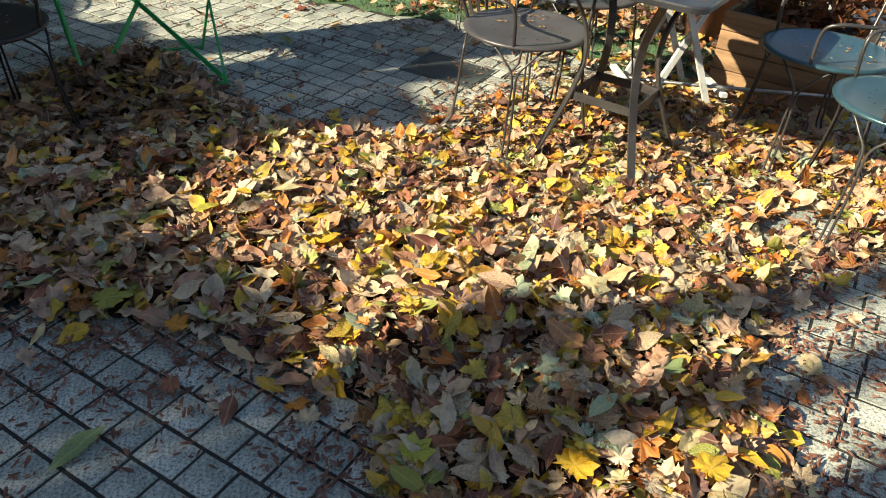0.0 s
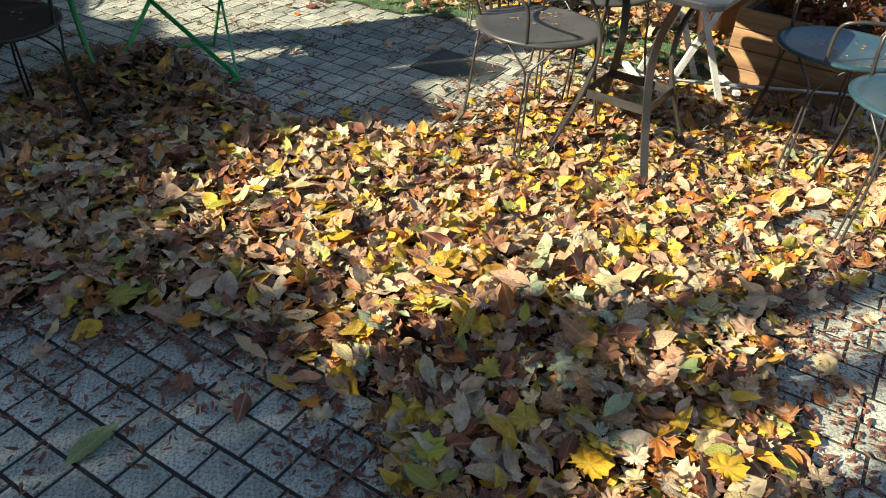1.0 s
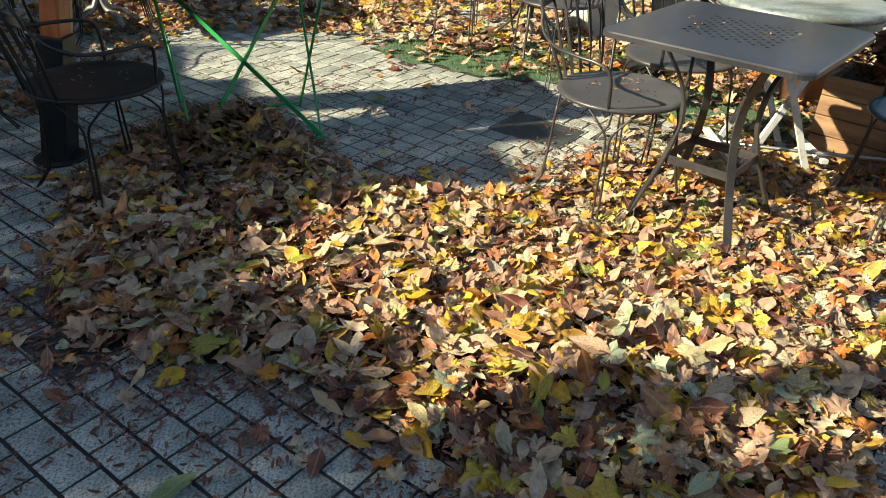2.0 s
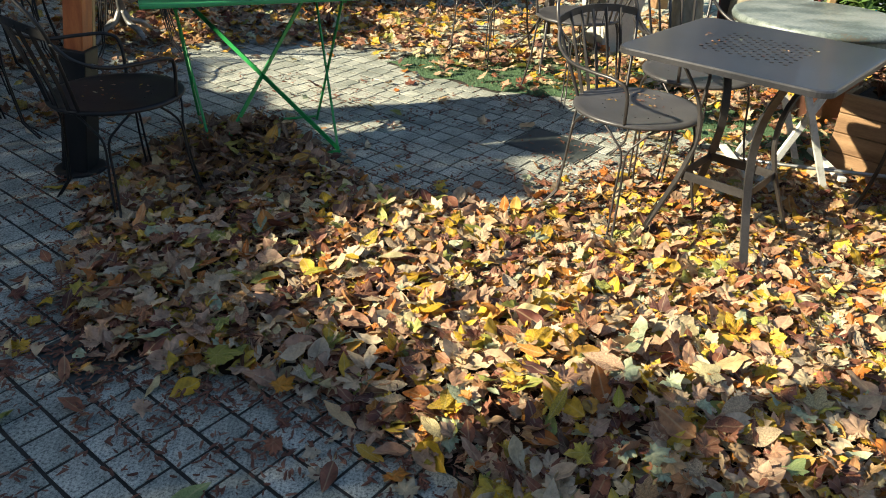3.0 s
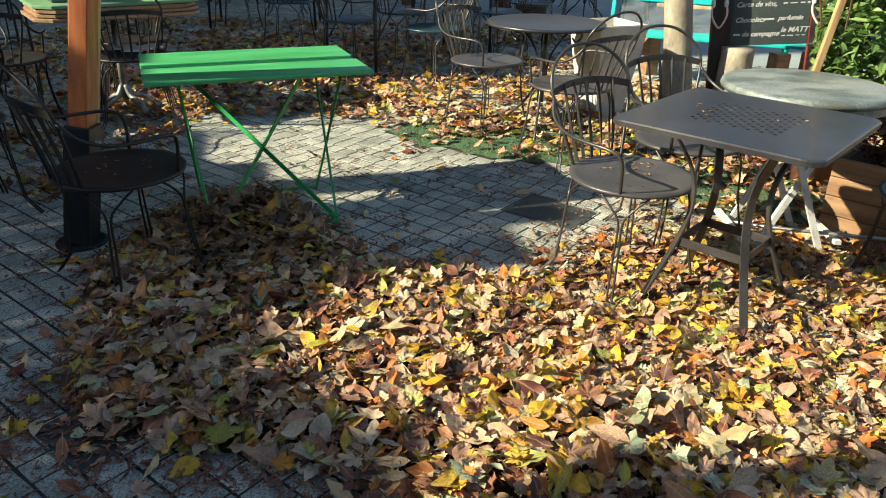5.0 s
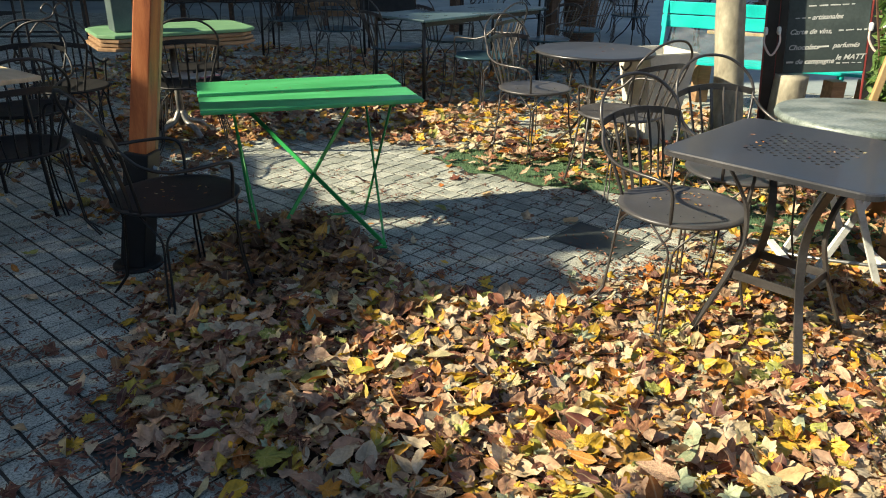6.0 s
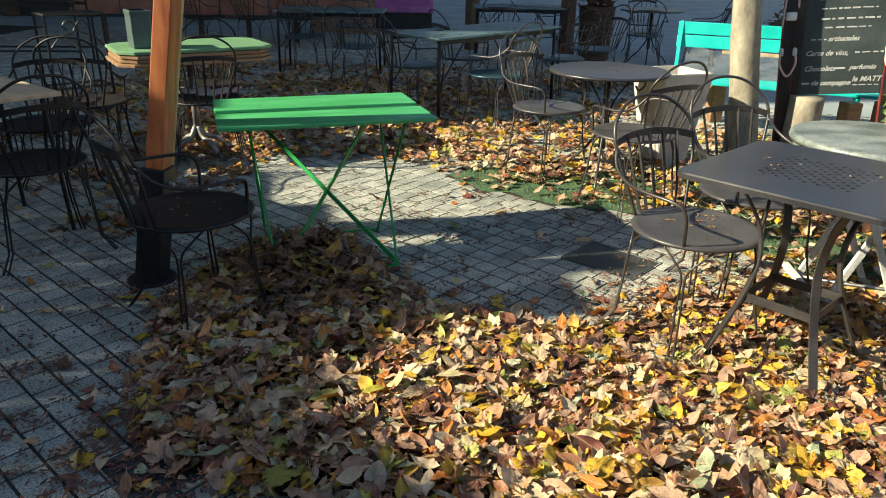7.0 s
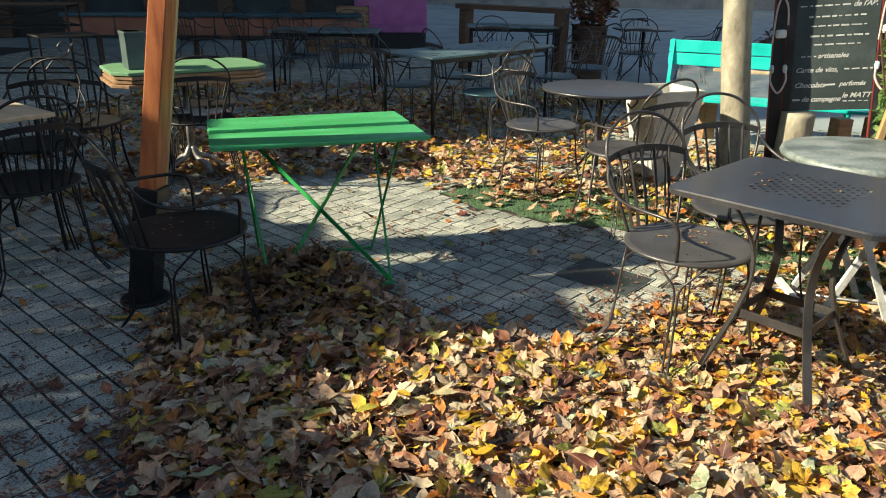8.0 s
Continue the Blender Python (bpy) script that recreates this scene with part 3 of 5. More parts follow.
def round_table(m, r, z, top, metal, label, scrolls=True):
    ob = thing("round_table", m, label, "table")
    part("tabletop", lathe([(0, z - 0.014), (r - 0.03, z - 0.014), (r - 0.004, z - 0.02), (r, z - 0.012), (r - 0.003, z - 0.002), (r - 0.015, z), (0, z)], 56), top, ob, smooth=True)
    part("column", sweep(bmesh.new(), [(0, 0, z - 0.015), (0, 0, 0.2)], 0.022, n=12), metal, ob, smooth=True)
    for k in range(3):
        a = radians(120 * k + 20)
        q = lambda rad, h: (rad * math.cos(a), rad * math.sin(a), h)
        part("foot", sweep(bmesh.new(), smooth_line([q(0.02, 0.42), q(0.05, 0.3), q(0.14, 0.17), q(0.25, 0.07), q(0.3, 0.0)], 5), 0.009, n=6), metal, ob, smooth=True)
        if scrolls:
            part("scroll", sweep(bmesh.new(), smooth_line([q(0.025, 0.4), q(0.06, 0.52), q(0.16, 0.64), q(0.24, 0.67), q(0.27, 0.62), q(0.23, 0.58), q(0.2, 0.61)], 5), 0.007, n=6), metal, ob, smooth=True)
    return ob


round_table(pose(0.535, 4.87, 0), 0.385, 0.72, STEEL_TOP_SKY, STEEL, "brown-grey steel round table with scrolled feet on leaves")
round_table(pose(1.7, 10.6, 0), 0.42, 0.72, SKY_SHEET, DARK_STEEL, "dark round table far back in the shade", False)

# weathered white table on crossed white legs
white_table = thing("bistro_table", pose(1.465, 3.12, 0), "weathered white zinc round table on crossed white wooden legs", "table")
part("tabletop", lathe([(0, 0.70), (0.33, 0.70), (0.345, 0.695), (0.35, 0.71), (0.345, 0.725), (0.33, 0.728), (0, 0.728)], 56), PATINA, white_table, smooth=True)
part("rim_band", lathe([(0.32, 0.70), (0.32, 0.655), (0.326, 0.655), (0.326, 0.70)], 40), PATINA, white_table)
for y in (-0.16, 0.16):
    for s in (-1, 1):
        part("leg", sweep(bmesh.new(), [(s * 0.15, y + s * 0.012, 0.69), (-s * 0.15, y + s * 0.012, 0.0)], 0.026, 0.02, up=(0, 1, 0)), WHITE_PAINT, white_table)
for s in (-1, 1):
    part("foot_rail", sweep(bmesh.new(), [(s * 0.21, -0.18, 0.07), (s * 0.21, 0.18, 0.07)], 0.03, 0.018, up=(0, 0, 1)), WHITE_PAINT, white_table)

# a thin steel rod lying between the white table and the chairs
rod = thing("steel_rod", pose(0, 0, 0), "thin grey steel rod lying low among the chair legs", "rod")
part("rod", sweep(bmesh.new(), smooth_line([(1.22, 3.3, 0.03), (1.36, 3.12, 0.07), (1.6, 2.98, 0.1), (1.95, 2.86, 0.12), (2.3, 2.85, 0.1)], 5), 0.0085, n=6), GALV, rod, smooth=True)

# beige table at the shady side
beige = thing("bistro_table", pose(-2.76, 3.32, 0, 0, 0, -33), "beige wooden square table in the shade", "table")
part("tabletop", plank(bmesh.new(), 0.66, 0.66, 0.024, 0, 0, 0.72), BEIGE, beige)
for sx in (-1, 1):
    for sy in (-1, 1):
        part("leg", sweep(bmesh.new(), [(sx * 0.26, sy * 0.26, 0.71), (sx * 0.29, sy * 0.29, 0)], 0.011, n=8), DARK_STEEL, beige)

# stack of folded pale green tabletops on a stand, with a tin on it
stack = thing("stacked_boards", pose(-2.34, 5.02, 0, 0, 0, 38), "stack of folded pale green table boards on a cast pedestal", "table")
for k in range(4):
    bm = bmesh.new()
    hx, hy, cut, z0 = 0.515 - 0.012 * (k % 3), 0.31 - 0.01 * (k % 2), 0.09, 0.677 + 0.026 * k
    plan = [(hx, -hy + cut), (hx, hy - cut), (hx - cut, hy), (-hx + cut, hy), (-hx, hy - cut), (-hx, -hy + cut), (-hx + cut, -hy), (hx - cut, -hy)]
    rims = [[bm.verts.new((x * q + 0.008 * (k % 2), y * q, z0 + h)) for x, y in plan] for q, h in ((0.985, 0.0), (1.0, 0.004), (1.0, 0.019), (0.985, 0.023))]
    for a, b in zip(rims, rims[1:]):
        for n in range(8):
            bm.faces.new((a[n], a[(n + 1) % 8], b[(n + 1) % 8], b[n]))
    bm.faces.new(rims[0][::-1]), bm.faces.new(rims[-1])
    part("board", bm, PALE_GREEN_SHADED if k == 3 else PLANK_WOOD, stack, "" if k == 3 else "worn brown board")
part("column", sweep(bmesh.new(), [(0, 0, 0.68), (0, 0, 0.1)], 0.026, n=12), WORN_METAL, stack, "worn pale metal column", smooth=True)
for k in range(4):
    a = radians(90 * k + 20)
    q = lambda rad, h: (rad * math.cos(a), rad * math.sin(a), h)
    part("foot", sweep(bmesh.new(), smooth_line([q(0.015, 0.2), q(0.06, 0.13), q(0.14, 0.1), q(0.2, 0.05), q(0.23, 0.012)], 5), 0.02, n=8), WORN_METAL, stack, smooth=True)
tin = thing("tin_box", pose(-2.56, 4.78, 0.778, 0, 0, 38), "grey-green tin box standing on the stacked boards", "box")
part("body", box(0.13, 0.2, 0.24, pose(0, 0, 0.12), 0.012), GREY_BOX_SHADED, tin)
part("lid", box(0.136, 0.206, 0.03, pose(0, 0, 0.225), 0.008), GREY_BOX_SHADED, tin)

# printed papers left lying under the stack
for x, y, rot, mat, w in ((-2.3, 5.0, 30, PAPER, 0.2), (-2.12, 5.02, 62, PAPER_PINK, 0.17), (-2.2, 4.93, 10, PAPER, 0.13)):
    sheet = thing("leaflet", pose(x, y, 0.452, 0, 0, rot), "folded white and pink printed leaflet", "paper", "leaflets")
    part("cover", box(w, 0.1, 0.006, pose(0, 0, 0.003), 0.001), mat, sheet)
    part("fold", box(w * 0.9, 0.09, 0.004, pose(0, 0.01, 0.014, 8, 0, 0), 0.001), PAPER, sheet)

# leaning timber post in a black steel shoe
base = Vector((-1.66, 2.86, 0))
top = Vector((-1.42, 2.99, 1.62))
post = thing("parasol_post", pose(*base), "leaning orange timber post in a bolted black steel shoe", "post")
d = (top - base).normalized()
mp = d.to_track_quat("Z", "Y").to_matrix().to_4x4()
part("timber", box(0.105, 0.075, 2.2, mp @ pose(0, 0, 1.6, 0, 0, -25), 0.005), ORANGE_WOOD, post)
part("timber_side", box(0.03, 0.077, 2.2, mp @ pose(0.061, -0.029, 1.6, 0, 0, -25), 0.004), YELLOW_WOOD, post, "pale yellow timber strip")
part("shoe", box(0.14, 0.105, 0.52, mp @ pose(0, 0, 0.27, 0, 0, -25), 0.006), DARK_STEEL, post)
part("base_plate", lathe([(0, 0), (0.108, 0), (0.108, 0.01), (0.1, 0.014), (0, 0.014)], 28), DARK_STEEL, post)
bm = bmesh.new()
bmesh.ops.create_cone(bm, cap_ends=True, segments=10, radius1=0.013, radius2=0.01, depth=0.02, matrix=mp @ pose(-0.025, -0.056, 0.46, 90, 0, -25))
part("bolt", bm, GALV, post, "bright steel bolt")

# plant stand of thin rods, a tall square frame
stand = thing("rod_frame", pose(-3.41, 5.38, 0, 0, 0, 50), "tall thin dark steel rod frame with curled ornaments", "plant stand")
for sx in (-1, 1):
    for sy in (-1, 1):
        part("upright", sweep(bmesh.new(), [(sx * 0.215, sy * 0.12, 0), (sx * 0.205, sy * 0.11, 0.93)], 0.009, n=6), DARK_STEEL, stand)
for name, z in (("top_rail", 0.93), ("lower_rail", 0.4)):
    part(name, sweep(bmesh.new(), [(-0.21, -0.115, z), (0.21, -0.115, z), (0.21, 0.115, z), (-0.21, 0.115, z)], 0.009, n=6, closed=True), STEEL, stand)
for s in (-1, 1):
    part("scroll", sweep(bmesh.new(), smooth_line([(s * 0.205, -0.11, 0.68), (s * 0.12, -0.11, 0.77), (s * 0.03, -0.11, 0.8), (s * 0.005, -0.11, 0.85), (s * 0.05, -0.11, 0.89), (s * 0.09, -0.11, 0.85), (s * 0.06, -0.11, 0.82)], 5), 0.007, n=6), STEEL, stand)

# high rack with crossed stays, far back in the shade
rack = thing("high_rack", pose(-5.95, 8.7, 0, 0, 0, 12), "dark steel high rack with crossed stays in the shade", "rack")
for sx in (-1, 1):
    for sy in (-1, 1):
        part("upright", sweep(bmesh.new(), [(sx * 0.6, sy * 0.22, 0), (sx * 0.6, sy * 0.22, 0.97)], 0.014, n=6), DARK_STEEL, rack)
for sy in (-1, 1):
    for z in (0.96, 0.72, 0.2):
        part("rail", sweep(bmesh.new(), [(-0.6, sy * 0.22, z), (0.6, sy * 0.22, z)], 0.012, n=6), DARK_STEEL, rack)
    for k in (-1, 1):
        part("stay", sweep(bmesh.new(), [(-0.6 * k, sy * 0.22, 0.72), (0.6 * k, sy * 0.22, 0.96)], 0.009, n=6), DARK_STEEL, rack)
part("shelf", plank(bmesh.new(), 1.2, 0.44, 0.02, 0, 0, 0.98), DARK_WOOD, rack)

# ---- far right: tapered planter, trunk, stump, bench, board ----
cone = thing("tapered_planter", pose(1.02, 5.3, 0, 0, 0, 25), "pale square tapered concrete planter", "planter")
bm = bmesh.new()
lo, hi = 0.11, 0.2
vs = [[bm.verts.new((sx * h, sy * h, z)) for sx, sy in ((-1, -1), (1, -1), (1, 1), (-1, 1))] for h, z in ((lo, 0), (hi, 0.67), (hi - 0.03, 0.67), (hi - 0.045, 0.55))]
for a, b in zip(vs, vs[1:]):
    for k in range(4):
        bm.faces.new((a[k], a[(k + 1) % 4], b[(k + 1) % 4], b[k]))
bm.faces.new(vs[0][::-1]), bm.faces.new(vs[-1])
bmesh.ops.bevel(bm, geom=bm.edges[:], offset=0.006, segments=2, affect="EDGES")
part("pot", bm, STONE, cone)


def trunk(name, m, pts, radii, label, category):
    bm = bmesh.new()
    line = smooth_line(pts, 8)
    rings = []
    for i, p in enumerate(line):
        t = i / (len(line) - 1) * (len(radii) - 1)
        k = min(int(t), len(radii) - 2)
        r = radii[k] + (radii[k + 1] - radii[k]) * (t - k)
        rings.append([bm.verts.new(Vector(p) + Vector((math.cos(a), math.sin(a), 0)) * r * (1 + 0.09 * noise.noise(Vector((math.cos(a) * 1.5, math.sin(a) * 1.5, p[2] * 3)))))
                      for a in (2 * math.pi * j / 24 for j in range(24))])
    for a, b in zip(rings, rings[1:]):
        for j in range(24):
            bm.faces.new((a[j], a[(j + 1) % 24], b[(j + 1) % 24], b[j]))
    bm.faces.new(rings[-1])
    ob = thing(name, m, label, category)
    part("trunk", bm, BARK, ob, smooth=True)
    return ob


trunk("tree", pose(1.67, 5.62, 0), [(0.0, 0, -0.02), (-0.045, 0, 0.4), (-0.145, 0.0, 1.2), (-0.24, 0, 2.2), (-0.34, 0.0, 3.4)], [0.135, 0.108, 0.1, 0.095, 0.088], "slim pale smooth-barked tree trunk in the sun", "tree")
trunk("stump", pose(2.1, 5.7, 0), [(0.0, 0, -0.02), (0, 0, 0.2), (0, 0.0, 0.46)], [0.14, 0.125, 0.12], "pale smooth-barked sawn tree stump below the board", "stump")

bench = thing("bench", pose(2.27, 6.42, 0, 0, 0, -20), "turquoise painted slatted bench with plastic film over its back", "bench")
for z in (0.815, 0.702):
    part("back_slat", plank(bmesh.new(), 2.1, 0.024, 0.104, 0, 0.2, z), TEAL, bench)
part("back_rail", plank(bmesh.new(), 1.5, 0.02, 0.03, 0.1, 0.19, 0.625), YELLOW_WOOD, bench)
for k in range(3):
    part("seat_slat", plank(bmesh.new(), 2.1, 0.11, 0.024, 0, -0.18 + 0.125 * k, 0.41), TEAL, bench)
for x in (-1.02, 0.45, 1.0):
    part("end_frame", sweep(bmesh.new(), smooth_line([(x, 0.28, 0), (x, 0.16, 0.4), (x, 0.21, 0.87)], 5), 0.05, 0.03, up=(1, 0, 0)), TEAL, bench)
    part("front_leg", sweep(bmesh.new(), smooth_line([(x, -0.2, 0.395), (x, -0.26, 0.2), (x, -0.18, 0.0)], 5), 0.04, 0.03, up=(1, 0, 0)), TEAL, bench)
bm = bmesh.new()
n = 26
grid = [[bm.verts.new((-0.95 + 1.6 * i / n, 0.14 - 0.07 * noise.noise(Vector((i * 0.7, j * 0.9, 3))) - 0.025 * math.sin(i * 1.7 + 2 * j), 0.65 - 0.24 * j / 8 + 0.03 * noise.noise(Vector((i * 0.4, 1, j * 0.1))))) for j in range(9)] for i in range(n + 1)]
for i in range(n):
    for j in range(8):
        bm.faces.new((grid[i][j], grid[i + 1][j], grid[i + 1][j + 1], grid[i][j + 1]))
film = part("plastic_film", bm, PLASTIC, None, smooth=True)
film.matrix_world = pose(2.27, 6.42, 0, 0, 0, -20)
tagged(film, "crumpled clear plastic film hanging on the turquoise bench", "plastic sheet")
for x, y in ((1.75, 6.9), (2.48, 5.84), (2.76, 5.9)):
    crate = thing("timber_block", pose(x, y, 0, 0, 0, 15), "brown timber block standing under the bench", "block")
    part("block", box(0.12, 0.12, 0.4, pose(0, 0, 0.2), 0.01), PLANK_WOOD, crate)

# menu board between two old skis
M = pose(1.98, 5.74, 0, 0, -5, -10)
board = thing("menu_board", M, "chalk-written menu board held between two black red-edged skis", "menu board")
part("panel", box(0.54, 0.025, 1.29, pose(0.37, 0, 1.1), 0.004), SLATE, board)
# black strip in place of the foliage shadow on the board's left edge
part("panel_shade_strip", box(0.055, 0.03, 1.29, pose(0.072, 0.0, 1.1), 0.004), BLACK, board)
for x in (0.0, 0.695):
    ski = part("ski", box(0.085, 0.02, 2.1, pose(x, 0.0, 1.05), 0.006), BLACK, board)
    for s in (-1, 1):
        part("edge", box(0.012, 0.024, 2.1, pose(x + s * 0.046, 0.0, 1.05), 0.003), RED, ski)
    part("binding_loop", sweep(bmesh.new(), smooth_line([(x - 0.05, -0.03, 0.76), (x - 0.052, -0.05, 0.68), (x, -0.07, 0.6), (x + 0.052, -0.05, 0.68), (x + 0.05, -0.03, 0.76)], 6), 0.008, n=6), CORD, ski, "pale pink cord loop")
    part("binding_cord", sweep(bmesh.new(), smooth_line([(x - 0.055, -0.03, 0.95), (x - 0.035, -0.04, 1.2), (x, -0.04, 1.27), (x + 0.035, -0.04, 1.2), (x + 0.045, -0.03, 1.08)], 6), 0.007, n=6), CORD, ski)
    for z, w in ((1.02, 0.075), (0.77, 0.03)):
        for dx in ((-0.045, 0.045) if z < 0.9 else (0.0,)):
            part("binding", box(w, 0.05, 0.06, pose(x + dx, -0.03, z), 0.018), WHITE_PAINT, ski)


def writing(text, x, z, size, shear=0.35):
    cu = bpy.data.curves.new("chalk_line", "FONT")
    cu.body, cu.size, cu.shear, cu.extrude, cu.offset = text, size, shear, 0.0004, 0.0012
    tmp = bpy.data.objects.new("chalk_line", cu)
    scene.collection.objects.link(tmp)
    me = bpy.data.meshes.new_from_object(tmp.evaluated_get(bpy.context.evaluated_depsgraph_get()))
    bpy.data.objects.remove(tmp)
    me.materials.clear()
    me.materials.append(CHALK)
    ob = new("chalk_writing", me)
    ob.parent = board
    ob.matrix_basis = pose(x, -0.0145, z, 90, 0, 0)


for text, x, z, size in (("de campagne", 0.175, 0.522, 0.05), ("le MATT", 0.445, 0.545, 0.052), ("Chocolats", 0.12, 0.625, 0.05), ("parfumés", 0.42, 0.632, 0.046),
                         ("Carte de vins,", 0.12, 0.735, 0.05), ("artisanales", 0.26, 0.835, 0.048), ("de l'AB.", 0.46, 1.185, 0.05)):
    writing(text, x, z, size)


def scribble(x0, x1, z, h, seed):
    """A line of illegible handwriting as a run of short plain bars, a word each."""
    rng = random.Random(seed)
    x = x0
    while x < x1 - 0.01:
        w = min(rng.uniform(0.02, 0.07), x1 - x)
        part("chalk_bar", box(w, 0.001, h * rng.uniform(0.45, 0.75), pose(x + w / 2, -0.0142, z, 0, rng.uniform(-2, 2), 0), 0), CHALK, board)
        x += w + rng.uniform(0.01, 0.02)


for k, (a, b, z, h) in enumerate(((0.115, 0.165, 0.535, 0.02), (0.455, 0.62, 0.52, 0.012), (0.325, 0.41, 0.642, 0.016), (0.445, 0.63, 0.752, 0.017), (0.15, 0.25, 0.848, 0.015),
                                  (0.23, 0.53, 0.93, 0.014), (0.2, 0.6, 0.99, 0.017), (0.2, 0.56, 1.06, 0.016), (0.18, 0.55, 1.125, 0.017), (0.12, 0.45, 1.2, 0.016),
                                  (0.22, 0.5, 1.28, 0.02), (0.14, 0.58, 1.36, 0.018), (0.18, 0.62, 1.45, 0.018), (0.14, 0.56, 1.53, 0.018), (0.16, 0.6, 1.62, 0.018))):
    scribble(a, b, z, h, k)

# wooden planter box with a rusty bush, and a green bush in a pot by a stake
planter = thing("planter_box", pose(2.075, 3.165, 0, 0, 0, -42), "timber plank planter box, sun-flecked, with a rusty shrub", "planter")
for k in range(4):
    for y in (-0.17, 0.17):
        part("plank", plank(bmesh.new(), 0.62, 0.022, 0.088, 0, y, 0.05 + 0.092 * k, 0.004), PLANK_WOOD, planter)
    for x in (-0.3, 0.3):
        part("plank", plank(bmesh.new(), 0.022, 0.318, 0.088, x, 0, 0.05 + 0.092 * k, 0.004), PLANK_WOOD, planter)
part("soil", plank(bmesh.new(), 0.57, 0.31, 0.02, 0, 0, 0.33, 0), LITTER_SHADE, planter)


def leafy(name, mat, parent, n, centre, size, seed, leaf=0.05):
    """A crown of many small pointed leaves about centre."""
    rng = random.Random(seed)
    verts, faces = [], []
    for _ in range(n):
        v = Vector((rng.gauss(0, 1), rng.gauss(0, 1), rng.gauss(0, 1))).normalized() * rng.uniform(0.35, 1.0) ** 0.6
        lump = 1 + 0.45 * noise.noise(v * 2.3 + Vector((seed, 0, 0)))
        c = Vector(centre) + Vector((v.x * size[0], v.y * size[1], v.z * size[2])) * lump
        m = Matrix.Translation(c) @ Euler((rng.uniform(-1, 1), rng.uniform(-1, 1), rng.uniform(0, 6.3))).to_matrix().to_4x4() @ Matrix.Scale(leaf * rng.uniform(0.6, 1.4), 4)
        i = len(verts)
        verts += [m @ Vector(q) for q in ((0, -1, 0), (0.32, -0.4, 0.1), (0.36, 0.15, 0.12), (0, 1, -0.15), (-0.36, 0.15, 0.12), (-0.32, -0.4, 0.1), (0, 0, 0))]
        faces += [(i + 6, i + k, i + (k + 1) % 6) for k in range(6)]
    me = bpy.data.meshes.new(name)
    me.from_pydata(verts, [], faces)
    me.materials.append(mat)
    ob = new(name, me)
    ob.parent = parent
    return ob


# dense crowns kept out of view to darken the left and back ground
leafy("crown", RUST_FOLIAGE, shade_tree, 5200, (5.4, -4.4, 8.6), (2.5, 7.0, 1.0), 8, 0.42)
leafy("crown", RUST_FOLIAGE, shade_tree, 8500, (4.2, 4.4, 9.0), (5.2, 6.8, 1.3), 12, 0.45)
# leaf clumps added out of view to break up the wall's shadow edge
ivy = thing("ivy", pose(*sun_pose(WALL_U, 2.4), 0, 0, ANG), "unseen leaves added along the wall's top to dapple the sunlight", "ivy")
for s0, s1, h in ((-1.5, 0.5, 3.87), (0.74, 1.24, 3.4), (0.74, 1.24, 3.43), (1.24, 1.75, 3.02), (1.75, 1.9, 2.95), (1.9, 2.3, 2.88), (4.3, 4.9, 2.66), (4.9, 6.1, 2.34)):
    leafy("ivy_run", FOLIAGE, ivy, int(170 * (s1 - s0)), (0, (s0 + s1) / 2 - 2.4, h), (0.13, (s1 - s0) / 2, 0.12), int(10 * s1), 0.06)
leafy("shrub", RUST_FOLIAGE, planter, 900, (0, 0, 0.46), (0.3, 0.2, 0.2), 3, 0.035)
bush = thing("potted_bush", pose(2.02, 4.0, 0), "leafy green bush in a pot with a wooden stake", "plant")
part("pot", lathe([(0, 0), (0.13, 0), (0.17, 0.3), (0.18, 0.3), (0.18, 0.34), (0.15, 0.34), (0.14, 0.28), (0, 0.28)], 28), TERRACOTTA, bush, smooth=True)
leafy("crown", FOLIAGE, bush, 1500, (0.1, 0, 0.82), (0.25, 0.26, 0.46), 5, 0.045)
part("stake", box(0.035, 0.03, 1.3, pose(-0.14, -0.12, 0.85, 0, 8, 0), 0.004), YELLOW_WOOD, bush)
for k in range(6):
    a = k * 1.05
    part("stem", sweep(bmesh.new(), smooth_line([(0.03 * math.cos(a), 0.03 * math.sin(a), 0.28), (0.1 * math.cos(a), 0.1 * math.sin(a), 0.7), (0.22 * math.cos(a), 0.22 * math.sin(a), 1.15)], 4), 0.006, n=5), DARK_WOOD, bush)

# ---- far things ----
sofa = thing("bench_sofa", pose(-2.55, 14.6, 0, 0, 0, 8), "magenta upholstered high-backed bench far back in the shade", "sofa")
part("backrest", box(1.4, 0.16, 0.62, pose(0.12, 0.2, 0.7), 0.03), PURPLE, sofa)
part("seat", box(1.4, 0.5, 0.12, pose(0.12, -0.1, 0.36), 0.03), PURPLE, sofa)
part("plinth", box(1.34, 0.44, 0.3, pose(0.12, -0.06, 0.15), 0.01), BLACK, sofa, "dark plinth")
bar = thing("bar_counter", pose(-4.6, 11.4, 0, 0, 0, 12), "long bar counter with grey top and terracotta apron in the shade", "counter")
part("worktop", box(4.4, 0.6, 0.05, pose(0, 0, 0.74), 0.01), SKY_SHEET, bar)
for k in range(6):
    part("apron_panel", box(0.7, 0.03, 0.26, pose(-1.8 + 0.72 * k, -0.24, 0.58), 0.006), TERRACOTTA, bar)
    part("leg", box(0.07, 0.07, 0.7, pose(-1.8 + 0.72 * k, 0.1, 0.36), 0.006), DARK_WOOD, bar)
# the dark shop front behind the bar: piers, fascia and shutter boards
front = thing("shop_front", pose(-8.2, 15.2, 0, 0, 0, 10), "dark timber shop front in deep shade", "shop front", kind="structure")
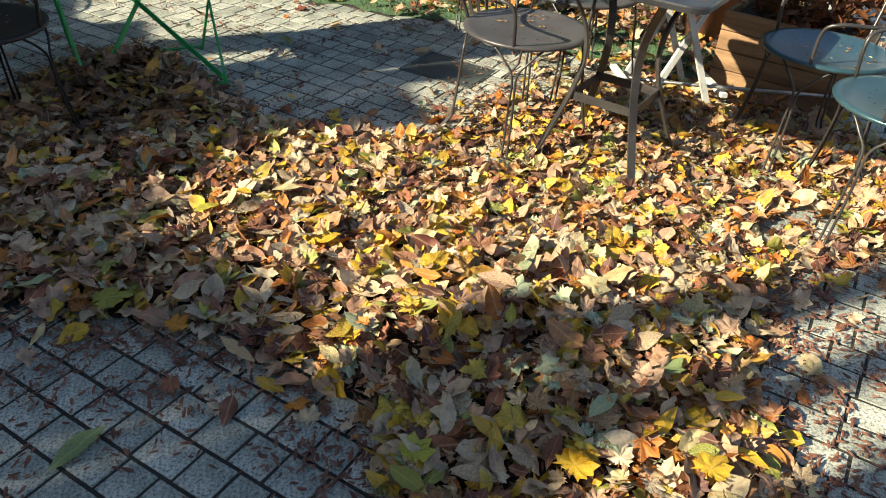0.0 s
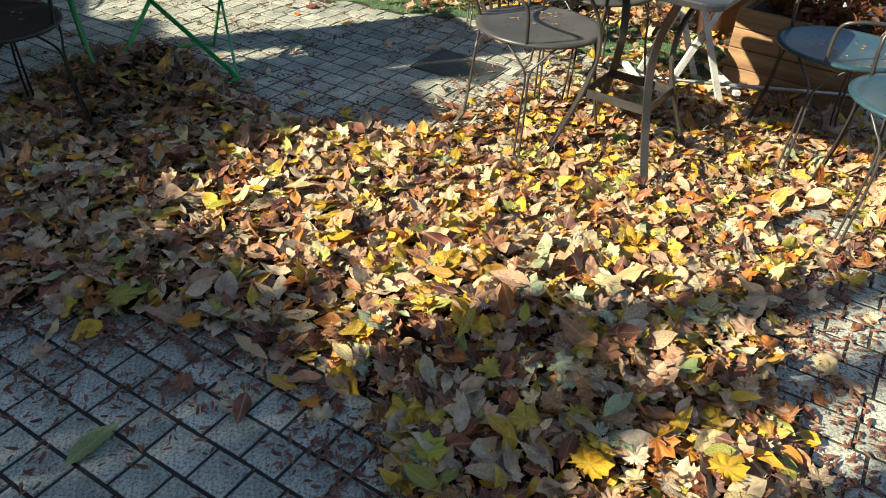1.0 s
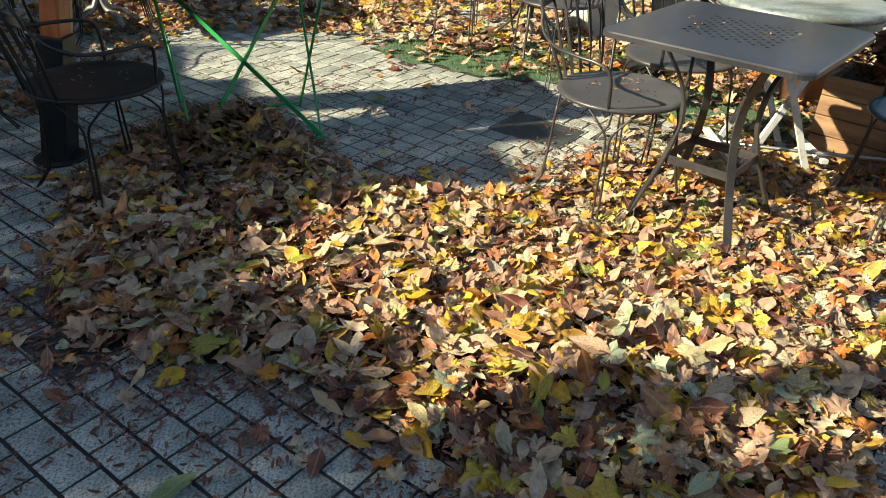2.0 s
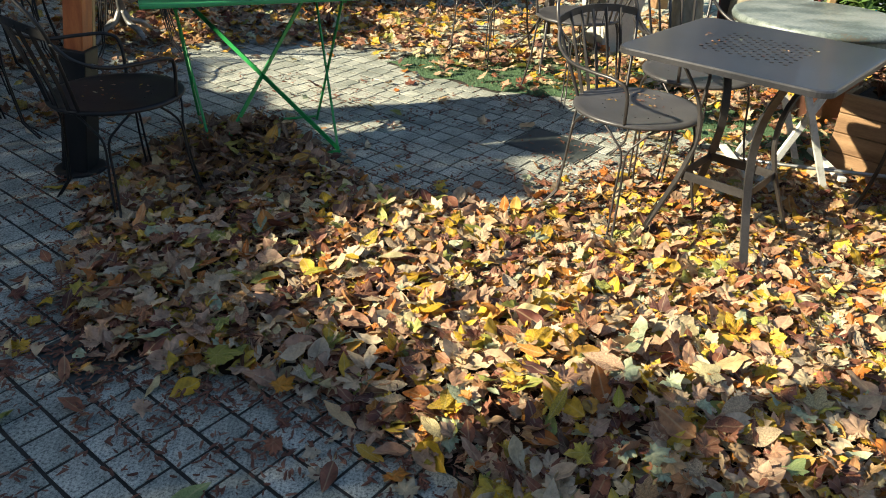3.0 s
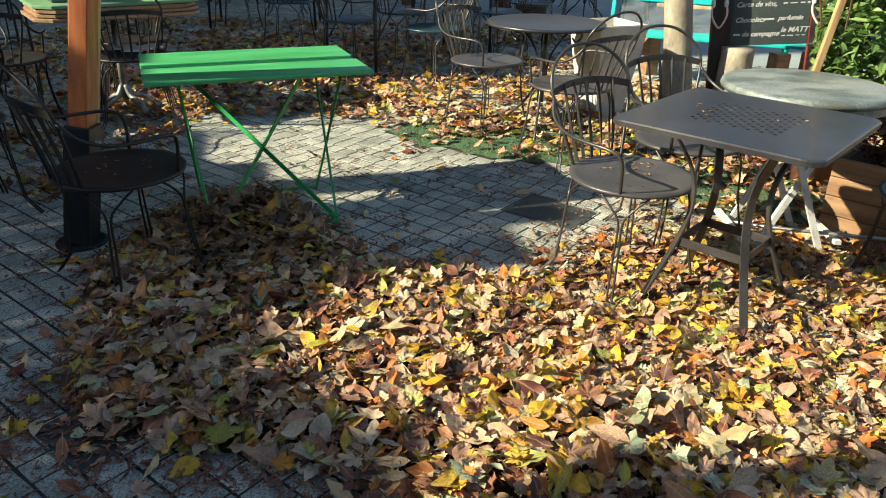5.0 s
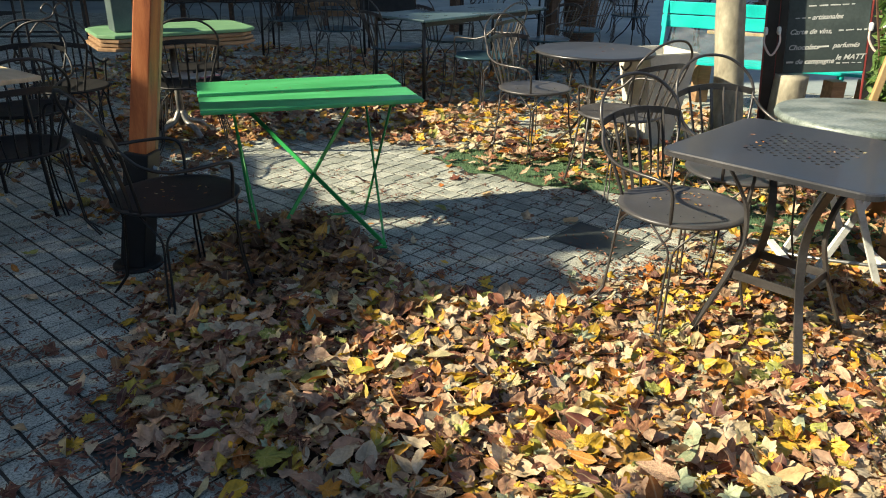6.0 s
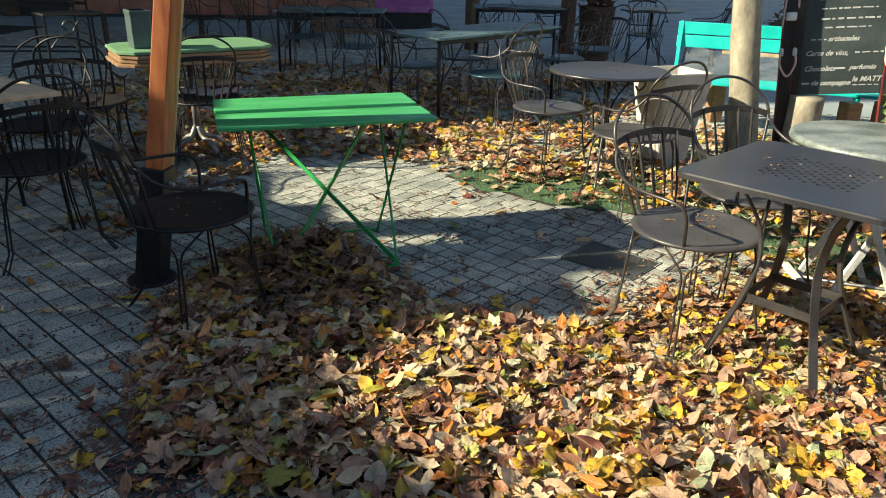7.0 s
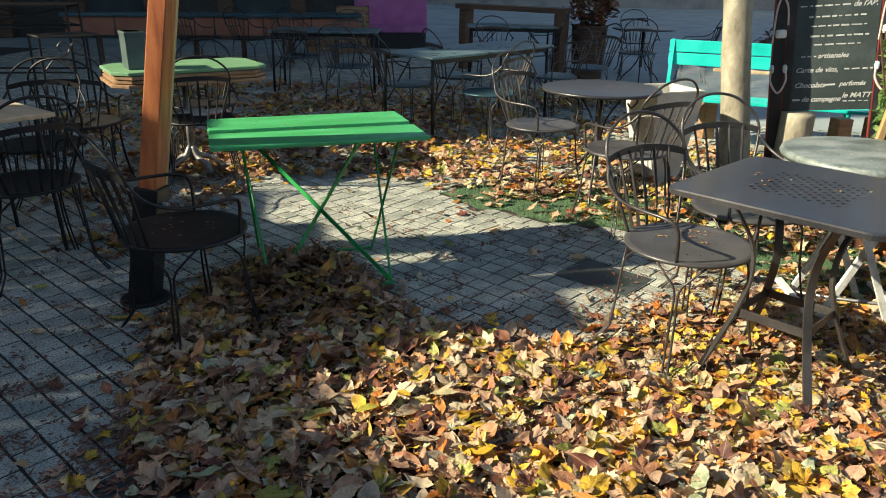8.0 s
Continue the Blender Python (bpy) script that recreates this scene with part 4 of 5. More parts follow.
part("fascia", box(11.0, 0.3, 0.9, pose(0, 0, 3.2), 0.02), DARK_WOOD, front)
for k in range(8):
    part("pier", box(0.3, 0.3, 2.74, pose(-5.2 + 1.48 * k, 0, 1.37), 0.02), DARK_WOOD, front)
for k in range(7):
    part("shutter", box(1.16, 0.08, 2.74, pose(-4.46 + 1.48 * k, 0.05, 1.37), 0.01), SLATE if k % 2 else BLACK, front)
part("upper_wall", box(11.0, 0.3, 5, pose(0, 0.1, 6.16), 0.02), WALL, front)
for x, y, s in ((-2.9, 13.4, 0), (-2.9, 13.4, 1), (-3.5, 13.5, 0)):
    crate = thing("crate", pose(x, y, 0.42 * s, 0, 0, 8), "slatted brown wooden crate stacked in the shade", "crate")
    for k in range(3):
        for yy in (-0.2, 0.2):
            part("slat", plank(bmesh.new(), 0.55, 0.02, 0.1, 0, yy, 0.07 + 0.13 * k, 0.003), PLANK_WOOD, crate)
    for sx in (-1, 1):
        for sy in (-1, 1):
            part("corner", plank(bmesh.new(), 0.04, 0.04, 0.4, sx * 0.25, sy * 0.17, 0.2, 0.003), DARK_WOOD, crate)
basket = thing("wicker_planter", pose(1.0, 10.9, 0), "tall dark wicker planter with a bushy plant", "planter")
bm = bmesh.new()
for k in range(22):
    sweep(bm, [(0.24 * math.cos(a) * (0.85 + 0.15 * k / 21), 0.24 * math.sin(a) * (0.85 + 0.15 * k / 21), 0.02 + 0.033 * k) for a in (2 * math.pi * j / 20 for j in range(20))], 0.017, n=5, closed=True)
part("weave", bm, DARK_WOOD, basket)
leafy("crown", RUST_FOLIAGE, basket, 500, (0, 0, 0.98), (0.35, 0.35, 0.3), 9, 0.06)
rail = thing("timber_rail", pose(-0.1, 11.15, 0, 0, 0, -36), "dark heavy timber rail table in the shade", "table")
part("top_beam", plank(bmesh.new(), 1.9, 0.3, 0.07, 0, 0, 0.92), DARK_WOOD, rail)
for x in (-0.85, 0.85):
    part("upright", plank(bmesh.new(), 0.12, 0.2, 0.88, x, 0, 0.44), DARK_WOOD, rail)

# raked leaf mound round a dark trunk, far behind the bench
mound = thing("raked_leaf_mound", pose(5.75, 15.2, 0), "brown raked leaf mound round a dark tree trunk", "leaf pile")
bm = lathe([(1.25, 0.0), (1.05, 0.16), (0.7, 0.4), (0.35, 0.55), (0, 0.62)], 28)
for v in bm.verts:
    v.co *= 1 + 0.18 * noise.noise(v.co * 2.1)
    v.co.z = max(0.0, v.co.z)
part("heap", bm, DARK_WOOD, mound, smooth=True)
leafy("loose_leaves", RUST_FOLIAGE, mound, 700, (0, 0, 0.22), (1.05, 1.05, 0.36), 14, 0.07)
part("trunk", sweep(bmesh.new(), smooth_line([(0, 0.1, 0), (0.03, 0.1, 1.2), (0.1, 0.12, 3.4)], 5), 0.13, n=12), DARK_WOOD, mound, smooth=True)

# ---- turf, drain covers ----
def inside(x, y, poly):
    c = False
    for (x0, y0), (x1, y1) in zip(poly, poly[1:] + poly[:1]):
        if (y0 > y) != (y1 > y) and x < (x1 - x0) * (y - y0) / (y1 - y0) + x0:
            c = not c
    return c


def edge_distance(x, y, poly):
    best = 9.0
    for (x0, y0), (x1, y1) in zip(poly, poly[1:] + poly[:1]):
        dx, dy = x1 - x0, y1 - y0
        t = max(0, min(1, ((x - x0) * dx + (y - y0) * dy) / (dx * dx + dy * dy)))
        best = min(best, math.hypot(x - x0 - t * dx, y - y0 - t * dy))
    return best


TURF_PLAN = [(-0.55, 4.75), (-0.15, 4.42), (0.3, 4.2), (0.75, 4.12), (1.05, 3.75), (1.35, 3.35), (2.6, 3.2), (3.2, 5.2), (1.9, 5.4), (0.3, 5.3)]
PILE_PLAN = [(-1.0, 1.5), (-0.43, 1.42), (-0.2, 1.27), (0.0, 1.12), (0.03, 0.6), (0.98, 0.6), (1.06, 1.11), (1.15, 1.34), (1.4, 1.62), (2.3, 1.75), (2.4, 3.1),
             (1.5, 3.35), (0.95, 3.3), (0.5, 2.98), (0.25, 2.68), (-0.03, 2.7), (-0.35, 2.82), (-0.62, 3.12), (-1.0, 3.55), (-1.42, 3.2), (-1.55, 2.65), (-1.35, 2.1), (-1.28, 1.75)]
PATCH = (1.52, 1.92, 0.19, 0.12)        # a bare spot in the pile


def pile_height(x, y):
    if not inside(x, y, PILE_PLAN):
        return 0.0
    d = edge_distance(x, y, PILE_PLAN)
    ex = ((x - PATCH[0]) / PATCH[2]) ** 2 + ((y - PATCH[1]) / PATCH[3]) ** 2
    h = (0.10 - 0.07 * min(1, max(0, (y - 1.5) / 0.6)) * min(1, max(0, (x + 0.4) / 0.7))) * (1 - math.exp(-d / 0.2)) * (0.8 + 0.5 * noise.noise(Vector((x * 2.1, y * 2.1, 0.3))))
    h += 0.045 * math.exp(-((x - 0.5) ** 2 + (y - 1.4) ** 2) / 0.18) + 0.085 * math.exp(-((x + 1.02) ** 2 + (y - 3.12) ** 2) / 0.09)
    return max(0.004, h * (1 - math.exp(-max(0, ex - 0.6))))


bm = bmesh.new()
rim = []
for (xa, ya), (xb, yb) in zip(TURF_PLAN, TURF_PLAN[1:] + TURF_PLAN[:1]):
    for k in range(14):
        x, y = xa + (xb - xa) * k / 14, ya + (yb - ya) * k / 14
        rim.append((x + 0.09 * noise.noise(Vector((x * 7, y * 7, 2))), y + 0.09 * noise.noise(Vector((x * 7, y * 7, 8)))))
TURF_PLAN = rim
bmesh.ops.triangulate(bm, faces=[bm.faces.new([bm.verts.new((x, y, 0.002)) for x, y in rim])])
tagged(part("lawn", bm, TURF), "short green turf patch under fallen leaves", "grass", kind="structure")
rng = random.Random(11)
verts, faces = [], []
for _ in range(22000):
    x, y = rng.uniform(-0.6, 2.4), rng.uniform(3.3, 5.3)
    if inside(x, y, TURF_PLAN):
        a, h, w = rng.uniform(0, 6.3), rng.uniform(0.012, 0.03), 0.0022
        lx, ly = rng.gauss(0, 0.01), rng.gauss(0, 0.01)
        i = len(verts)
        verts += [(x - w * math.cos(a), y - w * math.sin(a), 0), (x + w * math.cos(a), y + w * math.sin(a), 0), (x + lx, y + ly, h)]
        faces.append((i, i + 1, i + 2))
me = bpy.data.meshes.new("grass")
me.from_pydata(verts, [], faces)
me.materials.append(TURF)
tagged(new("grass", me), "short green grass blades in the turf patch", "grass", kind="stuff")

for x, y, w, d, rot in ((0.46, 3.385, 0.4, 0.3, -37), (-1.05, 1.59, 0.28, 0.22, -37)):
    cover = thing("drain_cover", pose(x, y, 0, 0, 0, rot), "dark iron drain cover set flush in the paving", "drain cover", kind="structure")
    part("plate", box(w - 0.02, d - 0.02, 0.02, pose(0, 0, -0.007), 0.003), IRON, cover)
    part("rim", sweep(bmesh.new(), [(-w / 2, -d / 2, -0.003), (w / 2, -d / 2, -0.003), (w / 2, d / 2, -0.003), (-w / 2, d / 2, -0.003)], 0.008, n=4, closed=True), IRON, cover)

# ---- fallen leaves ----
def leaf_shape(kind, seed):
    """Outline of one curled leaf about a metre long, as vertices and triangles."""
    rng = random.Random(seed)
    out = []
    if kind == "maple":
        for lobe, (ang, ln) in enumerate(((-150, 0.42), (-100, 0.62), (-45, 0.86), (0, 1.0), (45, 0.86), (100, 0.62), (150, 0.42))):
            a, ln = radians(90 + ang + rng.uniform(-7, 7)), ln * 0.56 * rng.uniform(0.88, 1.1)
            out += [(ln * 0.76 * math.cos(a - 0.27), ln * 0.76 * math.sin(a - 0.27)), (ln * math.cos(a), ln * math.sin(a)), (ln * 0.76 * math.cos(a + 0.27), ln * 0.76 * math.sin(a + 0.27))]
            b = a + radians(25)
            out.append((0.36 * math.cos(b), 0.36 * math.sin(b)))
        out[-1] = (0, -0.1)
    else:
        wide = rng.uniform(0.15, 0.29)
        n = 7
        side = [(wide * math.sin(math.pi * (k / n) ** 0.85) * (1 + rng.uniform(-0.06, 0.06)), -0.5 + k / n) for k in range(n + 1)]
        out = side + [(-x, y) for x, y in side[-2:0:-1]]
    pleat = rng.uniform(0.008, 0.035)
    bend, cup, twist = rng.uniform(-1.2, 1.4), rng.uniform(-1.0, 1.9), rng.uniform(-1.1, 1.1)
    wob = rng.uniform(0, 9)

    def lift(x, y):
        return (x, y, 0.35 * bend * y * y + 0.55 * cup * x * x + 0.35 * twist * x * y + 0.13 * noise.noise(Vector((x * 4 + wob, y * 4, wob))) + (0.1 * abs(x) if kind != "maple" else 0))

    inner = [(x * 0.5, y * 0.5) for x, y in out]
    v = [lift(x, y) for x, y in out] + [lift(x, y) for x, y in inner] + [lift(0, 0)]
    n = len(out)
    if kind == "maple":               # each lobe folds along its rib
        v = [(x, y, z + (pleat if k < 2 * n and k % 4 == 1 else -pleat if k < 2 * n and k % 4 == 3 else 0)) for k, (x, y, z) in enumerate(v)]
    else:                             # waved rim
        v = [(x, y, z + (0.5 * pleat * (-1) ** k if k < n else 0)) for k, (x, y, z) in enumerate(v)]
    f = []
    for k in range(n):
        j = (k + 1) % n
        f += [(k, j, n + j), (k, n + j, n + k), (n + k, n + j, 2 * n)]
    # stalk
    i = len(v)
    y0 = -0.5 if kind != "maple" else -0.08
    v += [(-0.008, y0 + 0.04, 0.012), (0.008, y0 + 0.04, 0.012), (0.02 + 0.05 * bend, y0 - 0.28, 0.03)]
    f.append((i, i + 1, i + 2))
    if kind == "maple":
        rib = [1.0 if k == 2 * n or (k < 2 * n and k % 4 == 1) else 0.0 for k in range(len(v))]
    else:
        rib = [1.0 - min(1.0, abs(p[0]) / 0.2) for p in v]
    return np.array(v), np.array(f), np.array(rib)


def set_ribs(me, values):
    me.attributes.new("rib", "FLOAT", "POINT").data.foreach_set("value", np.asarray(values, dtype=np.float32))


MAPLE = [leaf_shape("maple", k) for k in range(14)]
OVAL = [leaf_shape("oval", k + 50) for k in range(14)]


def tilt_matrix(rng, tilt):
    return Euler((rng.gauss(0, tilt), rng.gauss(0, tilt), rng.uniform(0, 6.283))).to_matrix()


def strew(name, places, tilt, mat, label, category):
    """places: (x, y, z, size, maple?) of each leaf; all become one mesh."""
    rng = random.Random(len(places))
    vs, fs, rs, base = [], [], [], 0
    for x, y, z, size, maple in places:
        v, f, r = rng.choice(MAPLE if maple else OVAL)
        m = np.array(tilt_matrix(rng, tilt)) * size
        w = v @ m.T
        low = w[:, 2].min()
        w[:, 2] += z - low * 0.5
        w[:, 2] = np.maximum(w[:, 2], 0.005)
        vs.append(w + (x, y, 0))
        fs.append(f + base)
        rs.append(r)
        base += len(v)
    me = bpy.data.meshes.new(name)
    me.from_pydata(np.concatenate(vs).tolist(), [], np.concatenate(fs).tolist())
    set_ribs(me, np.concatenate(rs))
    me.materials.append(mat)
    me.shade_smooth()
    return tagged(new(name, me), label, category, kind="stuff")


# the mound under the leaves, coloured near black for the shade in their gaps
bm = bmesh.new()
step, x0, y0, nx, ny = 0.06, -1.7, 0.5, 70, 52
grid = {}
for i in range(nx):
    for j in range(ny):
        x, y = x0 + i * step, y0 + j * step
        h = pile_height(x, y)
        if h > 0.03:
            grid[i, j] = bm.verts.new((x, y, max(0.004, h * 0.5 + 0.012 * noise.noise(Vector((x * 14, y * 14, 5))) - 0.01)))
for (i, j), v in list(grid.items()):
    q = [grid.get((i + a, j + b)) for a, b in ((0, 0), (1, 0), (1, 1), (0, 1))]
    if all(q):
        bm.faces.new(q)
tagged(part("leaf_mound", bm, LITTER_SHADE, smooth=True), "brown rotting leaf litter on the paving, darkened as gap shade", "leaf litter", kind="stuff")

rng = random.Random(21)
pile, singles = [], []
while len(pile) < 13500:
    x, y = rng.uniform(-1.6, 2.3), rng.uniform(0.6, 3.6)
    h = pile_height(x, y)
    if h <= 0 or rng.random() > (0.3 + 0.7 * min(1, edge_distance(x, y, PILE_PLAN) / 0.12)) or (h < 0.02 and rng.random() < 0.6):
        continue
    size = rng.choice((0.03, 0.04, 0.05, 0.06, 0.075, 0.088, 0.105)) * rng.uniform(0.8, 1.15)
    pile.append((x, y, h * rng.uniform(0.4, 1.05) + 0.004, size, rng.random() < 0.42))
def aged(x, y):
    """How far the leaves have gone brown: the heap by the green table lay longest."""
    return 0.24 + 0.65 * math.exp(-((x + 1.0) ** 2 / 0.45 + (y - 2.95) ** 2 / 0.35))


old = [p for p in pile if noise.noise(Vector((p[0] * 31, p[1] * 31, 3))) * 0.5 + 0.5 + rng.uniform(-0.3, 0.3) < aged(p[0], p[1])]
gone = set(old)
pile = [p for p in pile if p not in gone]
old = [(x, y, z if aged(x, y) > 0.5 else z * 0.6, size, maple) for x, y, z, size, maple in old]
strew("brown_leaves", old, 0.4, OLD_LEAF, "heap of old curled dark brown and rust leaves", "leaves")
strew("fallen_leaves", pile, 0.38, LEAF, "thick heap of dry tan, yellow and brown autumn leaves", "leaves")

scatter = []
while len(scatter) < 420:            # thin spread round the pile and over the terrace
    x, y = rng.uniform(-3.2, 2.6), rng.uniform(1.0, 6.5)
    if pile_height(x, y) == 0 and (edge_distance(x, y, PILE_PLAN) < 0.18 * rng.random() ** 0.5 or rng.random() < 0.12):
        scatter.append((x, y, 0.006, rng.uniform(0.05, 0.1), rng.random() < 0.5))
while len(scatter) < 4500:           # drifts behind the green table and round the round table
    x, y = rng.uniform(-3.0, 3.0), rng.uniform(3.4, 6.9)
    drift = y > 5.0 + 0.25 * noise.noise(Vector((x * 1.5, 0, 2))) + (0.0 if x < -0.6 else -0.12 - 0.4 * (x + 0.5) + 0.22 * noise.noise(Vector((x * 3.0, y * 3.0, 5)))) and y < 6.4
    if drift and rng.random() < 0.62 + 0.8 * noise.noise(Vector((x * 2.5, y * 2.5, 7))):
        scatter.append((x, y, rng.uniform(0.004, 0.06), rng.uniform(0.06, 0.125), rng.random() < 0.7))
while len(scatter) < 4680:           # thinner over the turf's open edge
    x, y = rng.uniform(-0.6, 1.1), rng.uniform(4.0, 5.0)
    if inside(x, y, TURF_PLAN) and rng.random() < 0.4 + 1.2 * noise.noise(Vector((x * 4.0, y * 4.0, 9))):
        scatter.append((x, y, rng.uniform(0.012, 0.03), rng.uniform(0.05, 0.11), rng.random() < 0.7))
while len(scatter) < 5280:           # on the turf by the white table
    x, y = rng.uniform(0.85, 2.6), rng.uniform(3.2, 4.6)
    if pile_height(x, y) == 0 and rng.random() < 0.75:
        scatter.append((x, y, rng.uniform(0.012, 0.04), rng.uniform(0.05, 0.1), rng.random() < 0.6))
while len(scatter) < 8200:           # shade behind, under the far tables
    x, y = rng.uniform(-4.5, 1.4), rng.uniform(6.2, 9.6)
    if rng.random() < 0.45 + 0.9 * noise.noise(Vector((x * 1.2, y * 1.2, 4))):
        scatter.append((x, y, rng.uniform(0.004, 0.03), rng.uniform(0.07, 0.12), rng.random() < 0.7))
shade_litter = []
while len(shade_litter) < 2300:       # brown leaves lying in the shade by the chairs and under the far tables
    x, y = rng.uniform(-4.2, -0.4), rng.uniform(3.3, 8.6)
    if pile_height(x, y) == 0 and (x < -1.75 or y > 5.0) and rng.random() < 0.35 + 1.1 * noise.noise(Vector((x * 1.7, y * 1.7, 6))):
        shade_litter.append((x, y, rng.uniform(0.004, 0.03), rng.uniform(0.05, 0.11), rng.random() < 0.7))
strew("old_strewn_leaves", shade_litter, 0.35, OLD_LEAF, "old brown leaves strewn over the shaded setts", "leaves")
strew("strewn_leaves", scatter, 0.3, LEAF, "single dry autumn leaves strewn over paving and turf", "leaves")

# small rust-red husks on the setts
verts, faces = [], []
spots = 0
while spots < 9500:
    x, y = rng.uniform(-2.4, 2.2), rng.uniform(0.75, 4.4)
    if pile_height(x, y) > 0.02 or rng.random() > 0.2 + 1.0 * noise.noise(Vector((x * 6, y * 6, 1))) + 1.0 * math.exp(-edge_distance(x, y, PILE_PLAN) / 0.1) or (y > 2.2 and rng.random() < 0.6):
        continue
    spots += 1
    m = tilt_matrix(rng, 0.3) * rng.uniform(0.007, 0.017)
    i = len(verts)
    for q in ((-0.08, -1, 0.12), (0.2, -0.6, 0.1), (0.34, 0.35, 0.14), (0.12, 1, 0.1), (-0.26, 0.75, 0.12), (-0.24, -0.2, 0.1), (0, 0.1, 0.4)):
        w = m @ Vector(q)
        verts.append((x + w.x, y + w.y, max(0.006, w.z + 0.008)))
    faces += [(i + 6, i + k, i + (k + 1) % 6) for k in range(6)]
me = bpy.data.meshes.new("husks")
me.from_pydata(verts, [], faces)
me.materials.append(SEED)
tagged(new("husks", me), "small rust-red seed husks strewn over the grey setts", "seed husks", kind="stuff")

# crumbled leaf and stalk bits between the leaves of the heap
verts, faces = [], []
spots = 0
while spots < 9000:
    x, y = rng.uniform(-1.5, 2.2), rng.uniform(0.6, 3.4)
    h = pile_height(x, y)
    if h <= 0.012:
        continue
    spots += 1
    m = tilt_matrix(rng, 0.4) * rng.uniform(0.007, 0.02)
    i = len(verts)
    for q in ((-0.1, -1, 0), (0.16, -0.5, 0.1), (0.2, 0.4, 0.12), (0.05, 1, 0.0), (-0.2, 0.3, 0.1)):
        w = m @ Vector(q)
        verts.append((x + w.x, y + w.y, max(0.006, h * 0.72 + w.z + 0.004)))
    faces.append((i, i + 1, i + 2, i + 3, i + 4))
me = bpy.data.meshes.new("leaf_crumbs")
me.from_pydata(verts, [], faces)
me.materials.append(SEED)
tagged(new("leaf_crumbs", me), "crumbled brown leaf bits and stalks in the heap", "leaf litter", kind="stuff")

# large leaves lying on top, each on its own
heap = thing("leaf_heap", pose(0, 0, 0), "large yellow, tan and green leaves lying on the heap", "leaves", kind="stuff")
shared = []
for k, (v, f, r) in enumerate(MAPLE[:7] + OVAL[:8]):
    me = bpy.data.meshes.new("leaf")
    me.from_pydata([(a * (1 if k < 7 else 0.8), b, c * (1 if k < 7 else 0.7)) for a, b, c in v.tolist()], [], f.tolist())
    set_ribs(me, r)
    me.materials.append(LEAF_ONE)
    me.shade_smooth()
    shared.append(me)
count = 0
while count < 260:
    x, y = rng.uniform(-1.5, 1.6), rng.uniform(0.75, 2.6)
    h = pile_height(x, y)
    if h <= 0.01:
        continue
    count += 1
    ob = new("leaf", rng.choice(shared))
    ob.parent = heap
    ob.matrix_basis = Matrix.Translation((x, y, h + 0.014)) @ tilt_matrix(rng, 0.22).to_4x4() @ Matrix.Scale(rng.uniform(0.07, 0.122), 4)

# leaves with a look of their own, each a thing
HUES = {"green": (0.25, 0.32, 0.13), "yellow": (0.62, 0.40, 0.03), "ochre": (0.52, 0.32, 0.04), "lime": (0.42, 0.40, 0.05), "olive": (0.30, 0.28, 0.05),
        "sage": (0.36, 0.41, 0.24), "cream": (0.62, 0.54, 0.29), "tan": (0.55, 0.38, 0.2), "orange": (0.58, 0.26, 0.03)}
WORDS = {"green": "fresh green", "yellow": "bright yellow", "ochre": "ochre yellow", "lime": "lime yellow", "olive": "olive green", "sage": "pale sage green",
         "cream": "creamy pale yellow", "tan": "dry tan", "orange": "orange"}
LEAF_MATS = {k: material(k + "_leaf", [tuple(0.62 * c for c in v), v, tuple(min(0.75, 1.15 * c) for c in v)], 30, 0.55, 0, 0.4, 130, translucent=0.2, ribs=True) for k, v in HUES.items()}
